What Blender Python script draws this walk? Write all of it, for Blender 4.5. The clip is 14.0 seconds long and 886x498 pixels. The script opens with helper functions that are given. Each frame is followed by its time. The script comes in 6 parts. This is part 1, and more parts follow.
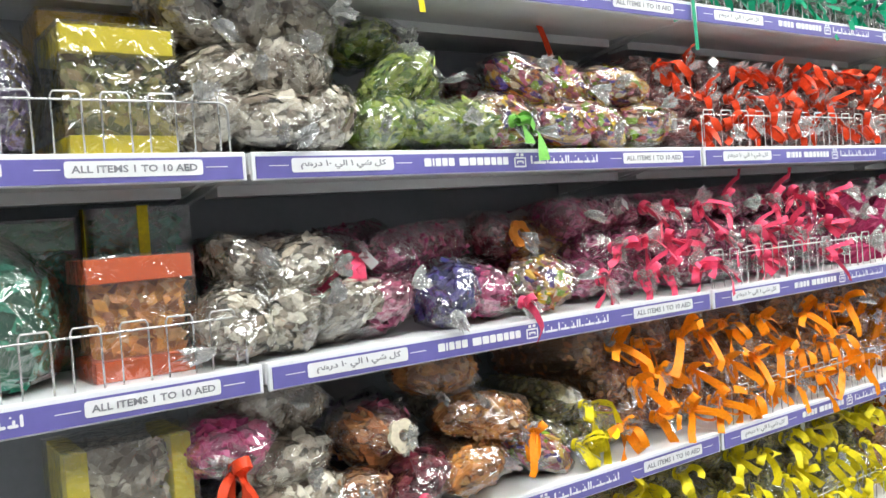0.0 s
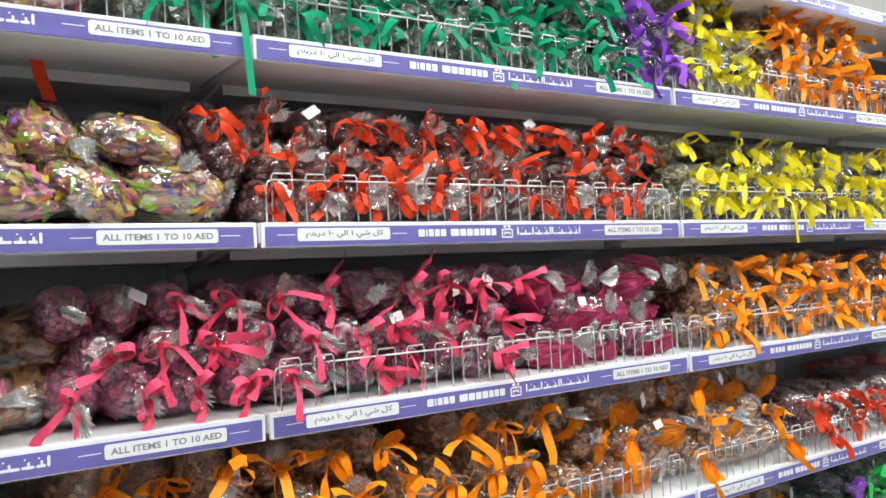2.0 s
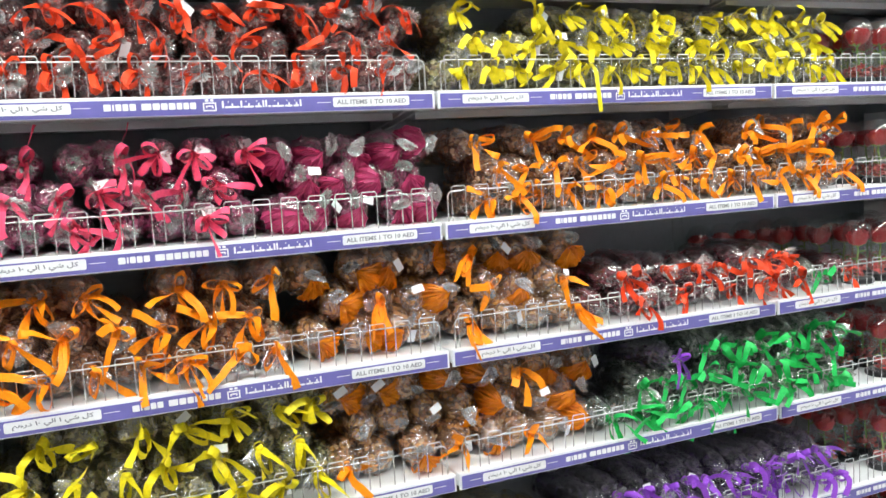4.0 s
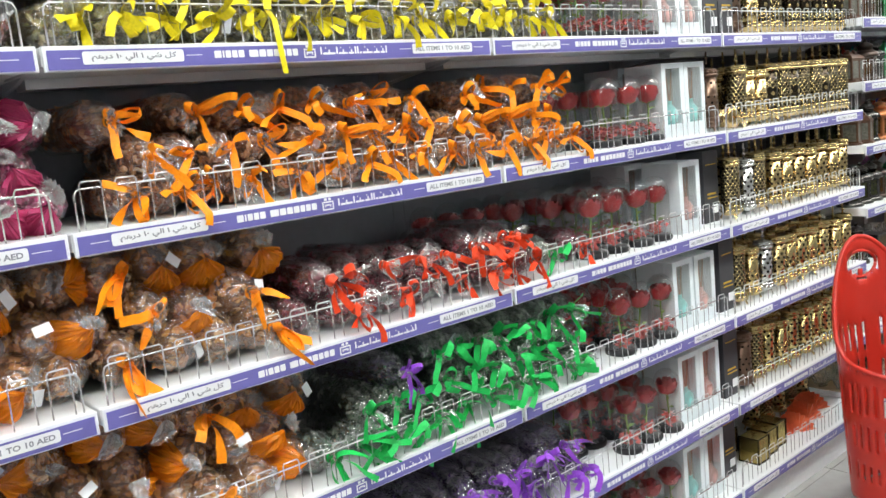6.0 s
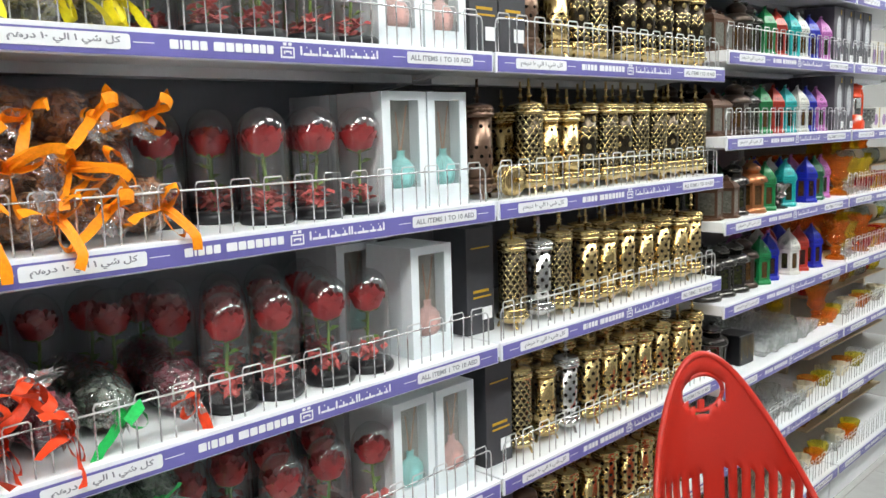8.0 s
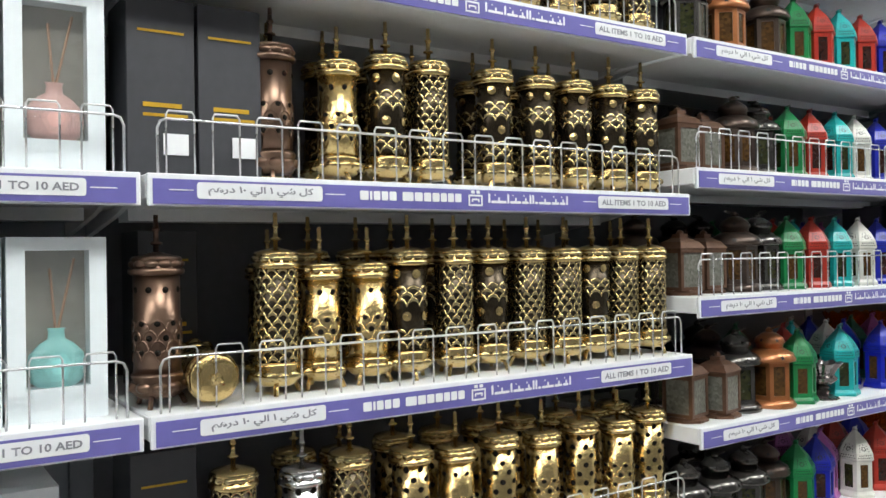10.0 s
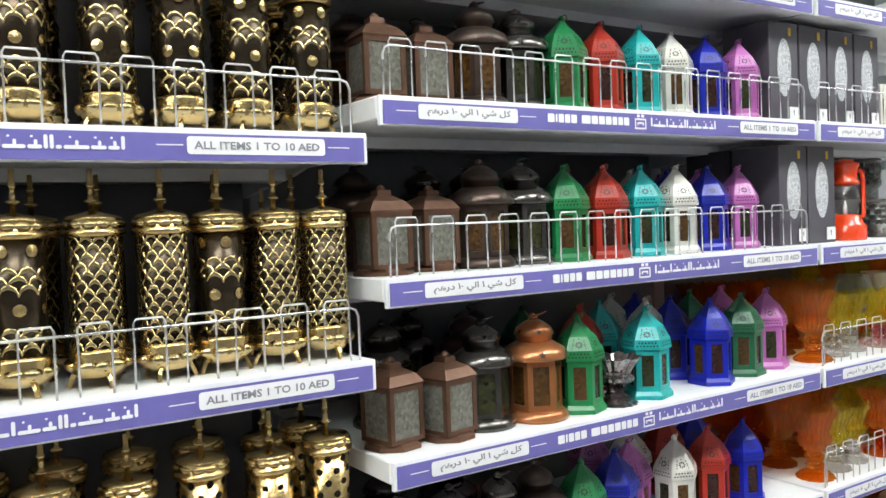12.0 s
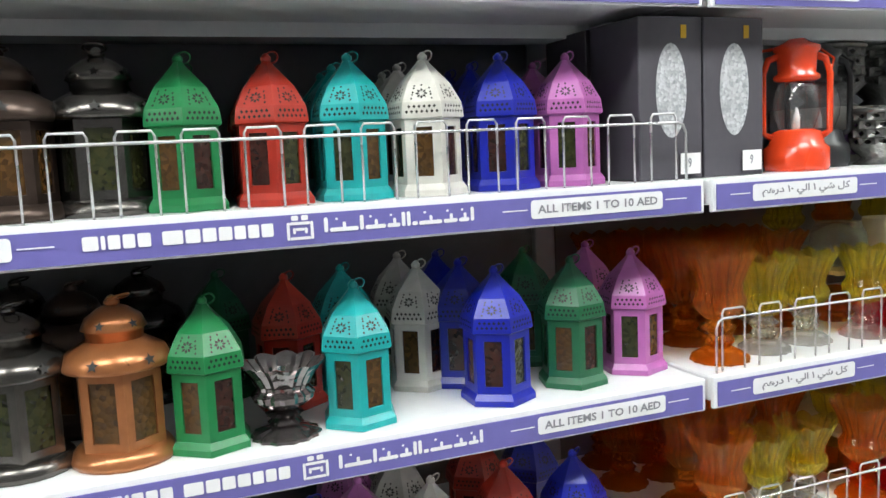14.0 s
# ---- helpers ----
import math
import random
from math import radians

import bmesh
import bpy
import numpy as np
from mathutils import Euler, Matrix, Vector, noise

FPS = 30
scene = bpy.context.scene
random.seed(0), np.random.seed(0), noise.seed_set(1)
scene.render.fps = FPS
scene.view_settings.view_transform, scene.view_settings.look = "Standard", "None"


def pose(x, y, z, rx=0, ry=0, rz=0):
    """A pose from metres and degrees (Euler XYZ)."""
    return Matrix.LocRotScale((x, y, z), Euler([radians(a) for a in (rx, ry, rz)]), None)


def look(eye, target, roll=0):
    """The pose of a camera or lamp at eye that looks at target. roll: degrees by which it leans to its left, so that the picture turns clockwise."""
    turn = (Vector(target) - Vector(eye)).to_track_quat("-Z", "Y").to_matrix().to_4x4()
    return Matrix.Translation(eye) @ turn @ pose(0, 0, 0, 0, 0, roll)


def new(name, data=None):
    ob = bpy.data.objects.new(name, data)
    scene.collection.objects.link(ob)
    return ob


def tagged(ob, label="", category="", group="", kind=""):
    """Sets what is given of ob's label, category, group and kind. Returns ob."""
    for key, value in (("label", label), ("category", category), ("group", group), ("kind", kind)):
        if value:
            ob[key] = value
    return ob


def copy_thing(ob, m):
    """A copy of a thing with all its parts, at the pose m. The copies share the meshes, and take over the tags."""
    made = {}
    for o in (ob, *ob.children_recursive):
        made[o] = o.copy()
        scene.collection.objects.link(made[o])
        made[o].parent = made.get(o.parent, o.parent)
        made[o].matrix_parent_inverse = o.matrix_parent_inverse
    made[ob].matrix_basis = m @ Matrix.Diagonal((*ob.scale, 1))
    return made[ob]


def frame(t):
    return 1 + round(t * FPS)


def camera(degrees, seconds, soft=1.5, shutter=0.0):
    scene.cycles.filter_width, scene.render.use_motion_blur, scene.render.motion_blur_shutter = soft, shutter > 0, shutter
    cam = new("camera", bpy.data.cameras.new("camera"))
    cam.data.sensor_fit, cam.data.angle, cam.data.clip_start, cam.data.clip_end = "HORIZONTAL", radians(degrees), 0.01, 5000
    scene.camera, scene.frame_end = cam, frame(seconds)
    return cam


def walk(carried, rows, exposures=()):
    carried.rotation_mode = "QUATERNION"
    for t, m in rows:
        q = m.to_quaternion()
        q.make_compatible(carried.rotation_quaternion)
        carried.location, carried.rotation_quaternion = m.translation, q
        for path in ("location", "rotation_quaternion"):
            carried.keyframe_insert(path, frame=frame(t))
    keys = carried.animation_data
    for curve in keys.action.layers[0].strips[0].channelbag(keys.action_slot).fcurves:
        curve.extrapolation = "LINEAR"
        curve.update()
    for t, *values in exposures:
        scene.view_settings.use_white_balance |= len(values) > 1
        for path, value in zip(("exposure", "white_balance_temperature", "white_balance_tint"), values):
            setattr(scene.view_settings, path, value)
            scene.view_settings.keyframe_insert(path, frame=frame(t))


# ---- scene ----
cam = camera(55.4, 14.0)
PATH = [
    (0, (-0.468, -1.126, 1.538), (0.681, 0.51, 1.481), -4.2),
    (0.5, (-0.25, -1.118, 1.551), (0.911, 0.51, 1.587), -4.3),
    (1, (0.008, -1.237, 1.58), (1.164, 0.393, 1.656), -3.7),
    (1.5, (0.242, -1.266, 1.576), (1.396, 0.366, 1.65), -3.5),
    (2, (0.484, -1.253, 1.558), (1.62, 0.391, 1.627), -3.0),
    (2.2, (0.572, -1.296, 1.544), (1.671, 0.373, 1.608), -2.8),
    (4.3, (1.27, -1.824, 1.485), (2.039, 0.006, 1.242), -3.2),
    (4.5, (1.274, -1.836, 1.475), (2.139, -0.053, 1.204), -3.6),
    (5, (1.319, -1.76, 1.468), (2.459, -0.142, 1.18), -3.9),
    (5.5, (1.372, -1.577, 1.474), (2.648, -0.067, 1.168), -5.4),
    (6, (1.573, -1.434, 1.487), (2.852, 0.073, 1.182), -5.7),
    (6.5, (1.807, -1.269, 1.488), (3.083, 0.242, 1.186), -4.8),
    (7, (2.109, -1.117, 1.487), (3.503, 0.286, 1.189), -3.8),
    (7.5, (2.405, -1.121, 1.492), (3.813, 0.266, 1.185), -2.5),
    (8, (2.691, -1.136, 1.509), (4.099, 0.257, 1.229), -1.6),
    (8.2, (2.803, -1.118, 1.507), (4.204, 0.284, 1.24), -1.6),
    (10.3, (3.867, -1.056, 1.572), (4.941, 0.63, 1.605), -0.3),
    (10.5, (3.953, -1.052, 1.583), (5.02, 0.64, 1.608), 0.1),
    (11, (4.149, -1.099, 1.587), (5.19, 0.608, 1.611), -1.1),
    (11.5, (4.292, -1.066, 1.576), (5.399, 0.6, 1.574), -1.9),
    (12, (4.455, -0.983, 1.542), (5.564, 0.679, 1.474), -2.1),
    (12.5, (4.678, -0.932, 1.548), (5.805, 0.717, 1.452), -3.8),
    (13, (4.93, -0.969, 1.553), (5.986, 0.724, 1.42), -3.5),
    (13.5, (5.141, -0.928, 1.533), (6.074, 0.827, 1.31), -2.6),
    (14, (5.333, -0.839, 1.519), (6.061, 1.009, 1.281), -2.6),
]
walk(cam, [(t, look(eye, target, roll)) for t, eye, target, roll in PATH],
     exposures=[(0, 0.10), (2.0, -0.02), (4.5, 0.22), (5.5, 0.12), (7.0, 0.03), (8.2, -0.10), (10.5, -0.34), (11.0, -0.30), (12.0, 0.0), (14.0, 0.0)])

# ---- world and light ----
world = bpy.data.worlds.new("world")
scene.world = world
world.use_nodes = True
world.node_tree.nodes["Background"].inputs[0].default_value = (0.9, 0.95, 1.0, 1)
world.node_tree.nodes["Background"].inputs[1].default_value = 0.03
scene.view_settings.exposure = 0.0
scene.cycles.transparent_max_bounces = 20
LAMP_STRENGTH = 23.0

rng = random.Random(7)


# ---- materials ----
def ramp_material(name, rough=0.5, metal=0.0):
    m = bpy.data.materials.new(name)
    m.use_nodes = True
    n = m.node_tree.nodes
    b = n["Principled BSDF"]
    b.inputs["Roughness"].default_value = rough
    b.inputs["Metallic"].default_value = metal
    return m, n, m.node_tree.links, b


def plain(name, colour, rough=0.5, metal=0.0, vary=0.12, grain=60.0, bump=0.05, coat=0.0, rough_vary=0.1):
    """Painted, metal or plastic surface with blotches, grain and fine relief."""
    m, n, l, b = ramp_material(name, rough, metal)
    tc = n.new("ShaderNodeTexCoord")
    big = n.new("ShaderNodeTexNoise")
    big.inputs["Scale"].default_value = 6.0
    big.inputs["Detail"].default_value = 4.0
    fine = n.new("ShaderNodeTexNoise")
    fine.inputs["Scale"].default_value = grain
    fine.inputs["Detail"].default_value = 3.0
    l.new(tc.outputs["Object"], big.inputs["Vector"])
    l.new(tc.outputs["Object"], fine.inputs["Vector"])
    add = n.new("ShaderNodeMath")
    add.operation = "ADD"
    l.new(big.outputs["Fac"], add.inputs[0])
    l.new(fine.outputs["Fac"], add.inputs[1])
    mp = n.new("ShaderNodeMapRange")
    mp.inputs["From Min"].default_value = 0.6
    mp.inputs["From Max"].default_value = 1.4
    mp.inputs["To Min"].default_value = 1.0 - vary
    mp.inputs["To Max"].default_value = 1.0 + vary
    l.new(add.outputs[0], mp.inputs["Value"])
    mul = n.new("ShaderNodeVectorMath")
    mul.operation = "SCALE"
    mul.inputs[0].default_value = colour
    l.new(mp.outputs[0], mul.inputs["Scale"])
    l.new(mul.outputs[0], b.inputs["Base Color"])
    rv = n.new("ShaderNodeMapRange")
    rv.inputs["To Min"].default_value = max(0.02, rough - rough_vary)
    rv.inputs["To Max"].default_value = min(1.0, rough + rough_vary)
    l.new(big.outputs["Fac"], rv.inputs["Value"])
    l.new(rv.outputs[0], b.inputs["Roughness"])
    bp = n.new("ShaderNodeBump")
    bp.inputs["Strength"].default_value = bump
    bp.inputs["Distance"].default_value = 0.002
    l.new(fine.outputs["Fac"], bp.inputs["Height"])
    l.new(bp.outputs[0], b.inputs["Normal"])
    b.inputs["Coat Weight"].default_value = coat
    return m


def petals(name, colours, rough=0.55):
    """Dried petals and wood chips: each chip takes one of the colours."""
    m, n, l, b = ramp_material(name, rough)
    g = n.new("ShaderNodeNewGeometry")
    oi = n.new("ShaderNodeObjectInfo")
    add = n.new("ShaderNodeMath")
    add.operation = "ADD"
    fr = n.new("ShaderNodeMath")
    fr.operation = "FRACT"
    l.new(g.outputs["Random Per Island"], add.inputs[0])
    l.new(oi.outputs["Random"], add.inputs[1])
    l.new(add.outputs[0], fr.inputs[0])
    r = n.new("ShaderNodeValToRGB")
    r.color_ramp.interpolation = "CONSTANT"
    e = r.color_ramp.elements
    while len(e) < len(colours):
        e.new(0.5)
    for i, c in enumerate(colours):
        e[i].position = i / len(colours)
        e[i].color = (*c, 1)
    l.new(fr.outputs[0], r.inputs["Fac"])
    tc = n.new("ShaderNodeTexCoord")
    no = n.new("ShaderNodeTexNoise")
    no.inputs["Scale"].default_value = 90
    l.new(tc.outputs["Object"], no.inputs["Vector"])
    mp = n.new("ShaderNodeMapRange")
    mp.inputs["To Min"].default_value = 0.55
    mp.inputs["To Max"].default_value = 1.4
    l.new(no.outputs["Fac"], mp.inputs["Value"])
    mul = n.new("ShaderNodeVectorMath")
    mul.operation = "SCALE"
    l.new(r.outputs["Color"], mul.inputs[0])
    l.new(mp.outputs[0], mul.inputs["Scale"])
    l.new(mul.outputs[0], b.inputs["Base Color"])
    return m


def film_material(name, tint, body, rough, wrinkle, scale=55.0, gloss=0.06, paint=(0.9, 0.9, 0.9), edge=0.55, power=3.0):
    """Clear wrap: mostly see-through, with sharp crumpled gloss."""
    m = bpy.data.materials.new(name)
    m.use_nodes = True
    n, l = m.node_tree.nodes, m.node_tree.links
    n.remove(n["Principled BSDF"])
    out = n["Material Output"]
    tr = n.new("ShaderNodeBsdfTransparent")
    tr.inputs[0].default_value = (*tint, 1)
    gl = n.new("ShaderNodeBsdfGlossy")
    gl.inputs["Roughness"].default_value = rough
    tc = n.new("ShaderNodeTexCoord")
    no = n.new("ShaderNodeTexNoise")
    no.inputs["Scale"].default_value = scale
    no.inputs["Detail"].default_value = 2.0
    no.inputs["Distortion"].default_value = 1.2
    l.new(tc.outputs["Object"], no.inputs["Vector"])
    bp = n.new("ShaderNodeBump")
    bp.inputs["Strength"].default_value = wrinkle
    bp.inputs["Distance"].default_value = 0.01
    l.new(no.outputs["Fac"], bp.inputs["Height"])
    l.new(bp.outputs[0], gl.inputs["Normal"])
    fr = n.new("ShaderNodeLayerWeight")
    fr.inputs["Blend"].default_value = 0.5
    l.new(bp.outputs[0], fr.inputs["Normal"])
    pw = n.new("ShaderNodeMath")
    pw.operation = "POWER"
    pw.inputs[1].default_value = power
    l.new(fr.outputs["Facing"], pw.inputs[0])
    ad = n.new("ShaderNodeMath")
    ad.operation = "MULTIPLY_ADD"
    ad.use_clamp = True
    ad.inputs[1].default_value = edge
    ad.inputs[2].default_value = gloss
    l.new(pw.outputs[0], ad.inputs[0])
    mix = n.new("ShaderNodeMixShader")
    l.new(ad.outputs[0], mix.inputs[0])
    l.new(tr.outputs[0], mix.inputs[1])
    l.new(gl.outputs[0], mix.inputs[2])
    last = mix
    if body > 0:
        df = n.new("ShaderNodeBsdfDiffuse")
        df.inputs[0].default_value = (*paint, 1)
        mix2 = n.new("ShaderNodeMixShader")
        mix2.inputs[0].default_value = body
        l.new(mix.outputs[0], mix2.inputs[1])
        l.new(df.outputs[0], mix2.inputs[2])
        last = mix2
    l.new(last.outputs[0], out.inputs["Surface"])
    return m


WHITE = plain("white_enamel", (0.80, 0.81, 0.83), 0.35, vary=0.04)
GREY_BACK = plain("grey_panel", (0.43, 0.455, 0.50), 0.5, vary=0.07)
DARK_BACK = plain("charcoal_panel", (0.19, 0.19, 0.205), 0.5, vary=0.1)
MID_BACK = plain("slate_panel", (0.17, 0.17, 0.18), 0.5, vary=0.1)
PURPLE = plain("violet_strip", (0.150, 0.135, 0.405), 0.30, vary=0.08, bump=0.02)
CARD = plain("white_card", (0.82, 0.82, 0.84), 0.4, vary=0.03, bump=0.01)
INK = plain("grey_ink", (0.24, 0.24, 0.27), 0.5, vary=0.02, bump=0.0)
STEEL = plain("chrome_wire", (0.62, 0.62, 0.63), 0.28, 0.9, vary=0.08)
TILE = plain("floor_tile", (0.42, 0.415, 0.405), 0.22, vary=0.06, grain=25)
GROUT = plain("tile_joint", (0.35, 0.33, 0.31), 0.8)
CEIL = plain("ceiling_paint", (0.8, 0.8, 0.8), 0.8, vary=0.03)
PAINT = plain("wall_paint", (0.46, 0.45, 0.44), 0.7, vary=0.04)
# average tone of stocked shelves, kept dim to limit bounced light
STAND_IN_PAINT = plain("opposite_shelving_tone", (0.20, 0.20, 0.21), 0.7, vary=0.06)
BLACK = plain("black_plastic", (0.012, 0.012, 0.014), 0.35, vary=0.2)
FILM = film_material("clear_wrap", (0.98, 0.98, 0.98), 0.02, 0.075, 1.0, 44.0, 0.20)
FILM_LOOSE = film_material("loose_wrap", (0.99, 0.99, 0.99), 0.0, 0.09, 1.0, 30.0, 0.23)
RUFFLE = film_material("crumpled_wrap", (0.99, 0.99, 0.99), 0.20, 0.18, 0.6, 60.0, 0.55)


def gauze(name, colour):
    return film_material(name, (1, 1, 1), 0.62, 0.25, 0.9, 90.0, 0.08, colour, 0.3)


# ---- mesh helpers ----
def finish(bm, name, mat, smooth=False):
    me = bpy.data.meshes.new(name)
    bmesh.ops.recalc_face_normals(bm, faces=bm.faces)
    bm.to_mesh(me)
    bm.free()
    for mm in (mat if isinstance(mat, (list, tuple)) else [mat]):
        me.materials.append(mm)
    if smooth:
        me.polygons.foreach_set("use_smooth", [True] * len(me.polygons))
    return me


def part(name, bm, mat, parent=None, label="", smooth=False):
    me = bm if isinstance(bm, bpy.types.Mesh) else finish(bm, name, mat, smooth)
    ob = new(name, me)
    ob.parent = parent
    if label:
        tagged(ob, label)
    return ob


def box(bm, x0, y0, z0, x1, y1, z1, bev=0.0):
    r = bmesh.ops.create_cube(bm, size=1.0)
    for v in r["verts"]:
        v.co = Vector(((x0 + x1) / 2 + v.co.x * (x1 - x0), (y0 + y1) / 2 + v.co.y * (y1 - y0), (z0 + z1) / 2 + v.co.z * (z1 - z0)))
    if bev:
        es = list({e for v in r["verts"] for e in v.link_edges})
        bmesh.ops.bevel(bm, geom=es, offset=bev, segments=1, affect="EDGES")
    return bm


def cube(x0, y0, z0, x1, y1, z1, bev=0.0):
    return box(bmesh.new(), x0, y0, z0, x1, y1, z1, bev)


def lathe(profile, seg=16, bm=None, c=(0, 0), caps=True, turn=0.0, flute=0.0):
    """Solid of revolution through (radius, height) pairs; flute gives ribs."""
    bm = bm or bmesh.new()
    rings = []
    for r, z in profile:
        rings.append([bm.verts.new((c[0] + r * (1 + (flute if i % 2 else -flute)) * math.cos(turn + 2 * math.pi * i / seg),
                                    c[1] + r * (1 + (flute if i % 2 else -flute)) * math.sin(turn + 2 * math.pi * i / seg), z)) for i in range(seg)])
    for a, b in zip(rings, rings[1:]):
        for i in range(seg):
            bm.faces.new((a[i], a[(i + 1) % seg], b[(i + 1) % seg], b[i]))
    if caps:
        bm.faces.new(rings[0][::-1])
        bm.faces.new(rings[-1])
    return bm


def tube(bm, pts, r, seg=5):
    """A round wire along points."""
    pts = [Vector(p) for p in pts]
    rings = []
    for i, p in enumerate(pts):
        d = (pts[min(i + 1, len(pts) - 1)] - pts[max(i - 1, 0)]).normalized()
        u = d.orthogonal().normalized() if not rings else (uu - d * uu.dot(d)).normalized()
        uu = u
        w = d.cross(u)
        rings.append([bm.verts.new(p + r * (math.cos(2 * math.pi * k / seg) * u + math.sin(2 * math.pi * k / seg) * w)) for k in range(seg)])
    for a, b in zip(rings, rings[1:]):
        for k in range(seg):
            bm.faces.new((a[k], a[(k + 1) % seg], b[(k + 1) % seg], b[k]))
    bm.faces.new(rings[0][::-1])
    bm.faces.new(rings[-1])
    return bm


def band(bm, pts, side, width):
    """A flat ribbon along points, of that width along the vectors side."""
    prev = None
    for i, p in enumerate(pts):
        s = Vector(side[i] if isinstance(side, list) else side).normalized() * width / 2
        cur = (bm.verts.new(Vector(p) - s), bm.verts.new(Vector(p) + s))
        if prev:
            bm.faces.new((prev[0], prev[1], cur[1], cur[0]))
        prev = cur
    return bm


def empty(name):
    return new(name, None)


def words(text, size, width, name, tall=0.0):
    """Lettering as a flat mesh, centred, squeezed to a width."""
    cu = bpy.data.curves.new(name, "FONT")
    cu.body, cu.size, cu.align_x, cu.align_y, cu.resolution_u = text, size, "CENTER", "CENTER", 2
    cu.offset = 0.0005
    ob = new(name, cu)
    bpy.context.view_layer.update()
    me = bpy.data.meshes.new_from_object(ob.evaluated_get(bpy.context.evaluated_depsgraph_get()))
    bpy.data.objects.remove(ob)
    xs = [v.co.x for v in me.vertices]
    ys = [v.co.y for v in me.vertices]
    w, cx, cy = max(xs) - min(xs), (max(xs) + min(xs)) / 2, (max(ys) + min(ys)) / 2
    for v in me.vertices:
        v.co = Vector(((v.co.x - cx) * width / w, 0, (v.co.y - cy) * (tall / (max(ys) - min(ys)) if tall else 1.0)))
    me.materials.clear()
    me.materials.append(INK)
    return me


# ---- room ----
X0, X1, YB, YF, ZC = -2.6, 8.6, 0.47, -3.0, 3.3
floor = tagged(part("floor", cube(X0, YF, -0.08, X1, YB + 0.1, -0.004), GROUT), "pale beige glossy tiled shop floor", "floor", kind="structure")
tagged(part("ceiling", cube(X0, YF, ZC, X1, YB + 0.1, ZC + 0.1), CEIL), "white painted shop ceiling", "ceiling", kind="structure")
tagged(part("wall_north", cube(X0, YB, 0, X1, YB + 0.1, ZC), PAINT), "plain painted wall behind the shelving", "wall", kind="structure")
# unseen wall in place of the opposite shelving, dims bounce and reflections
tagged(part("wall_south", cube(X0, YF - 0.1, 0, X1, YF, ZC), STAND_IN_PAINT), "unseen plain grey wall standing in for the shelving across the aisle", "wall", kind="structure")
tagged(part("wall_west", cube(X0 - 0.1, YF, 0, X0, YB + 0.1, ZC), PAINT), "plain painted end wall", "wall", kind="structure")
tagged(part("wall_east", cube(X1, YF, 0, X1 + 0.1, YB + 0.1, ZC), PAINT), "plain painted end wall", "wall", kind="structure")

# ceiling lamps in two rows over the aisle
GLOW = bpy.data.materials.new("lamp_diffuser")
GLOW.use_nodes = True
GLOW.node_tree.nodes["Principled BSDF"].inputs["Emission Color"].default_value = (0.945, 0.985, 0.95, 1)
GLOW.node_tree.nodes["Principled BSDF"].inputs["Emission Strength"].default_value = LAMP_STRENGTH
lamp = tagged(empty("ceiling_light"), "white recessed ceiling light panel, switched on", "ceiling light", "ceiling lights")
bm = bmesh.new()
for a in ((-0.62, -0.32, 0.62, -0.30), (-0.62, 0.30, 0.62, 0.32), (-0.62, -0.30, -0.60, 0.30), (0.60, -0.30, 0.62, 0.30)):
    box(bm, a[0], a[1], -0.03, a[2], a[3], 0)
part("frame", bm, WHITE, lamp)
part("diffuser", cube(-0.60, -0.30, -0.02, 0.60, 0.30, -0.004), GLOW, lamp)
lamp.location = (-1.2, -1.3, ZC)
for i in range(1, 6):
    copy_thing(lamp, pose(-1.2 + 1.8 * i, -1.3, ZC))

# ---- shelving ----
LEVELS = [1.94, 1.64, 1.34, 1.04, 0.74, 0.44, 0.14]
LEVELS_G = [1.94, 1.692, 1.446, 1.197, 0.947, 0.697, 0.447, 0.14]
DEPTH = 0.42
GX = 5.012
EN_TEXT = words("ALL ITEMS 1 TO 10 AED", 0.02, 0.160, "printed_line", 0.0098)
FORMS = "\ufee2\ufeeb\ufead\u062f \u0661\u0660 \ufef2\ufedf\u0627 \u0661 \ufef2\ufeb7 \ufede\ufedb"
AR_TEXT = words(FORMS, 0.019, 0.146, "printed_line", 0.0135)


def rounded(bm, x0, z0, x1, z1, y, r, n=4):
    vs = []
    for cx, cz, a0 in ((x1 - r, z1 - r, 0), (x0 + r, z1 - r, 90), (x0 + r, z0 + r, 180), (x1 - r, z0 + r, 270)):
        for k in range(n + 1):
            a = radians(a0 + 90 * k / n)
            vs.append(bm.verts.new((cx + r * math.cos(a), y, cz + r * math.sin(a))))
    bm.faces.new(vs)
    return bm


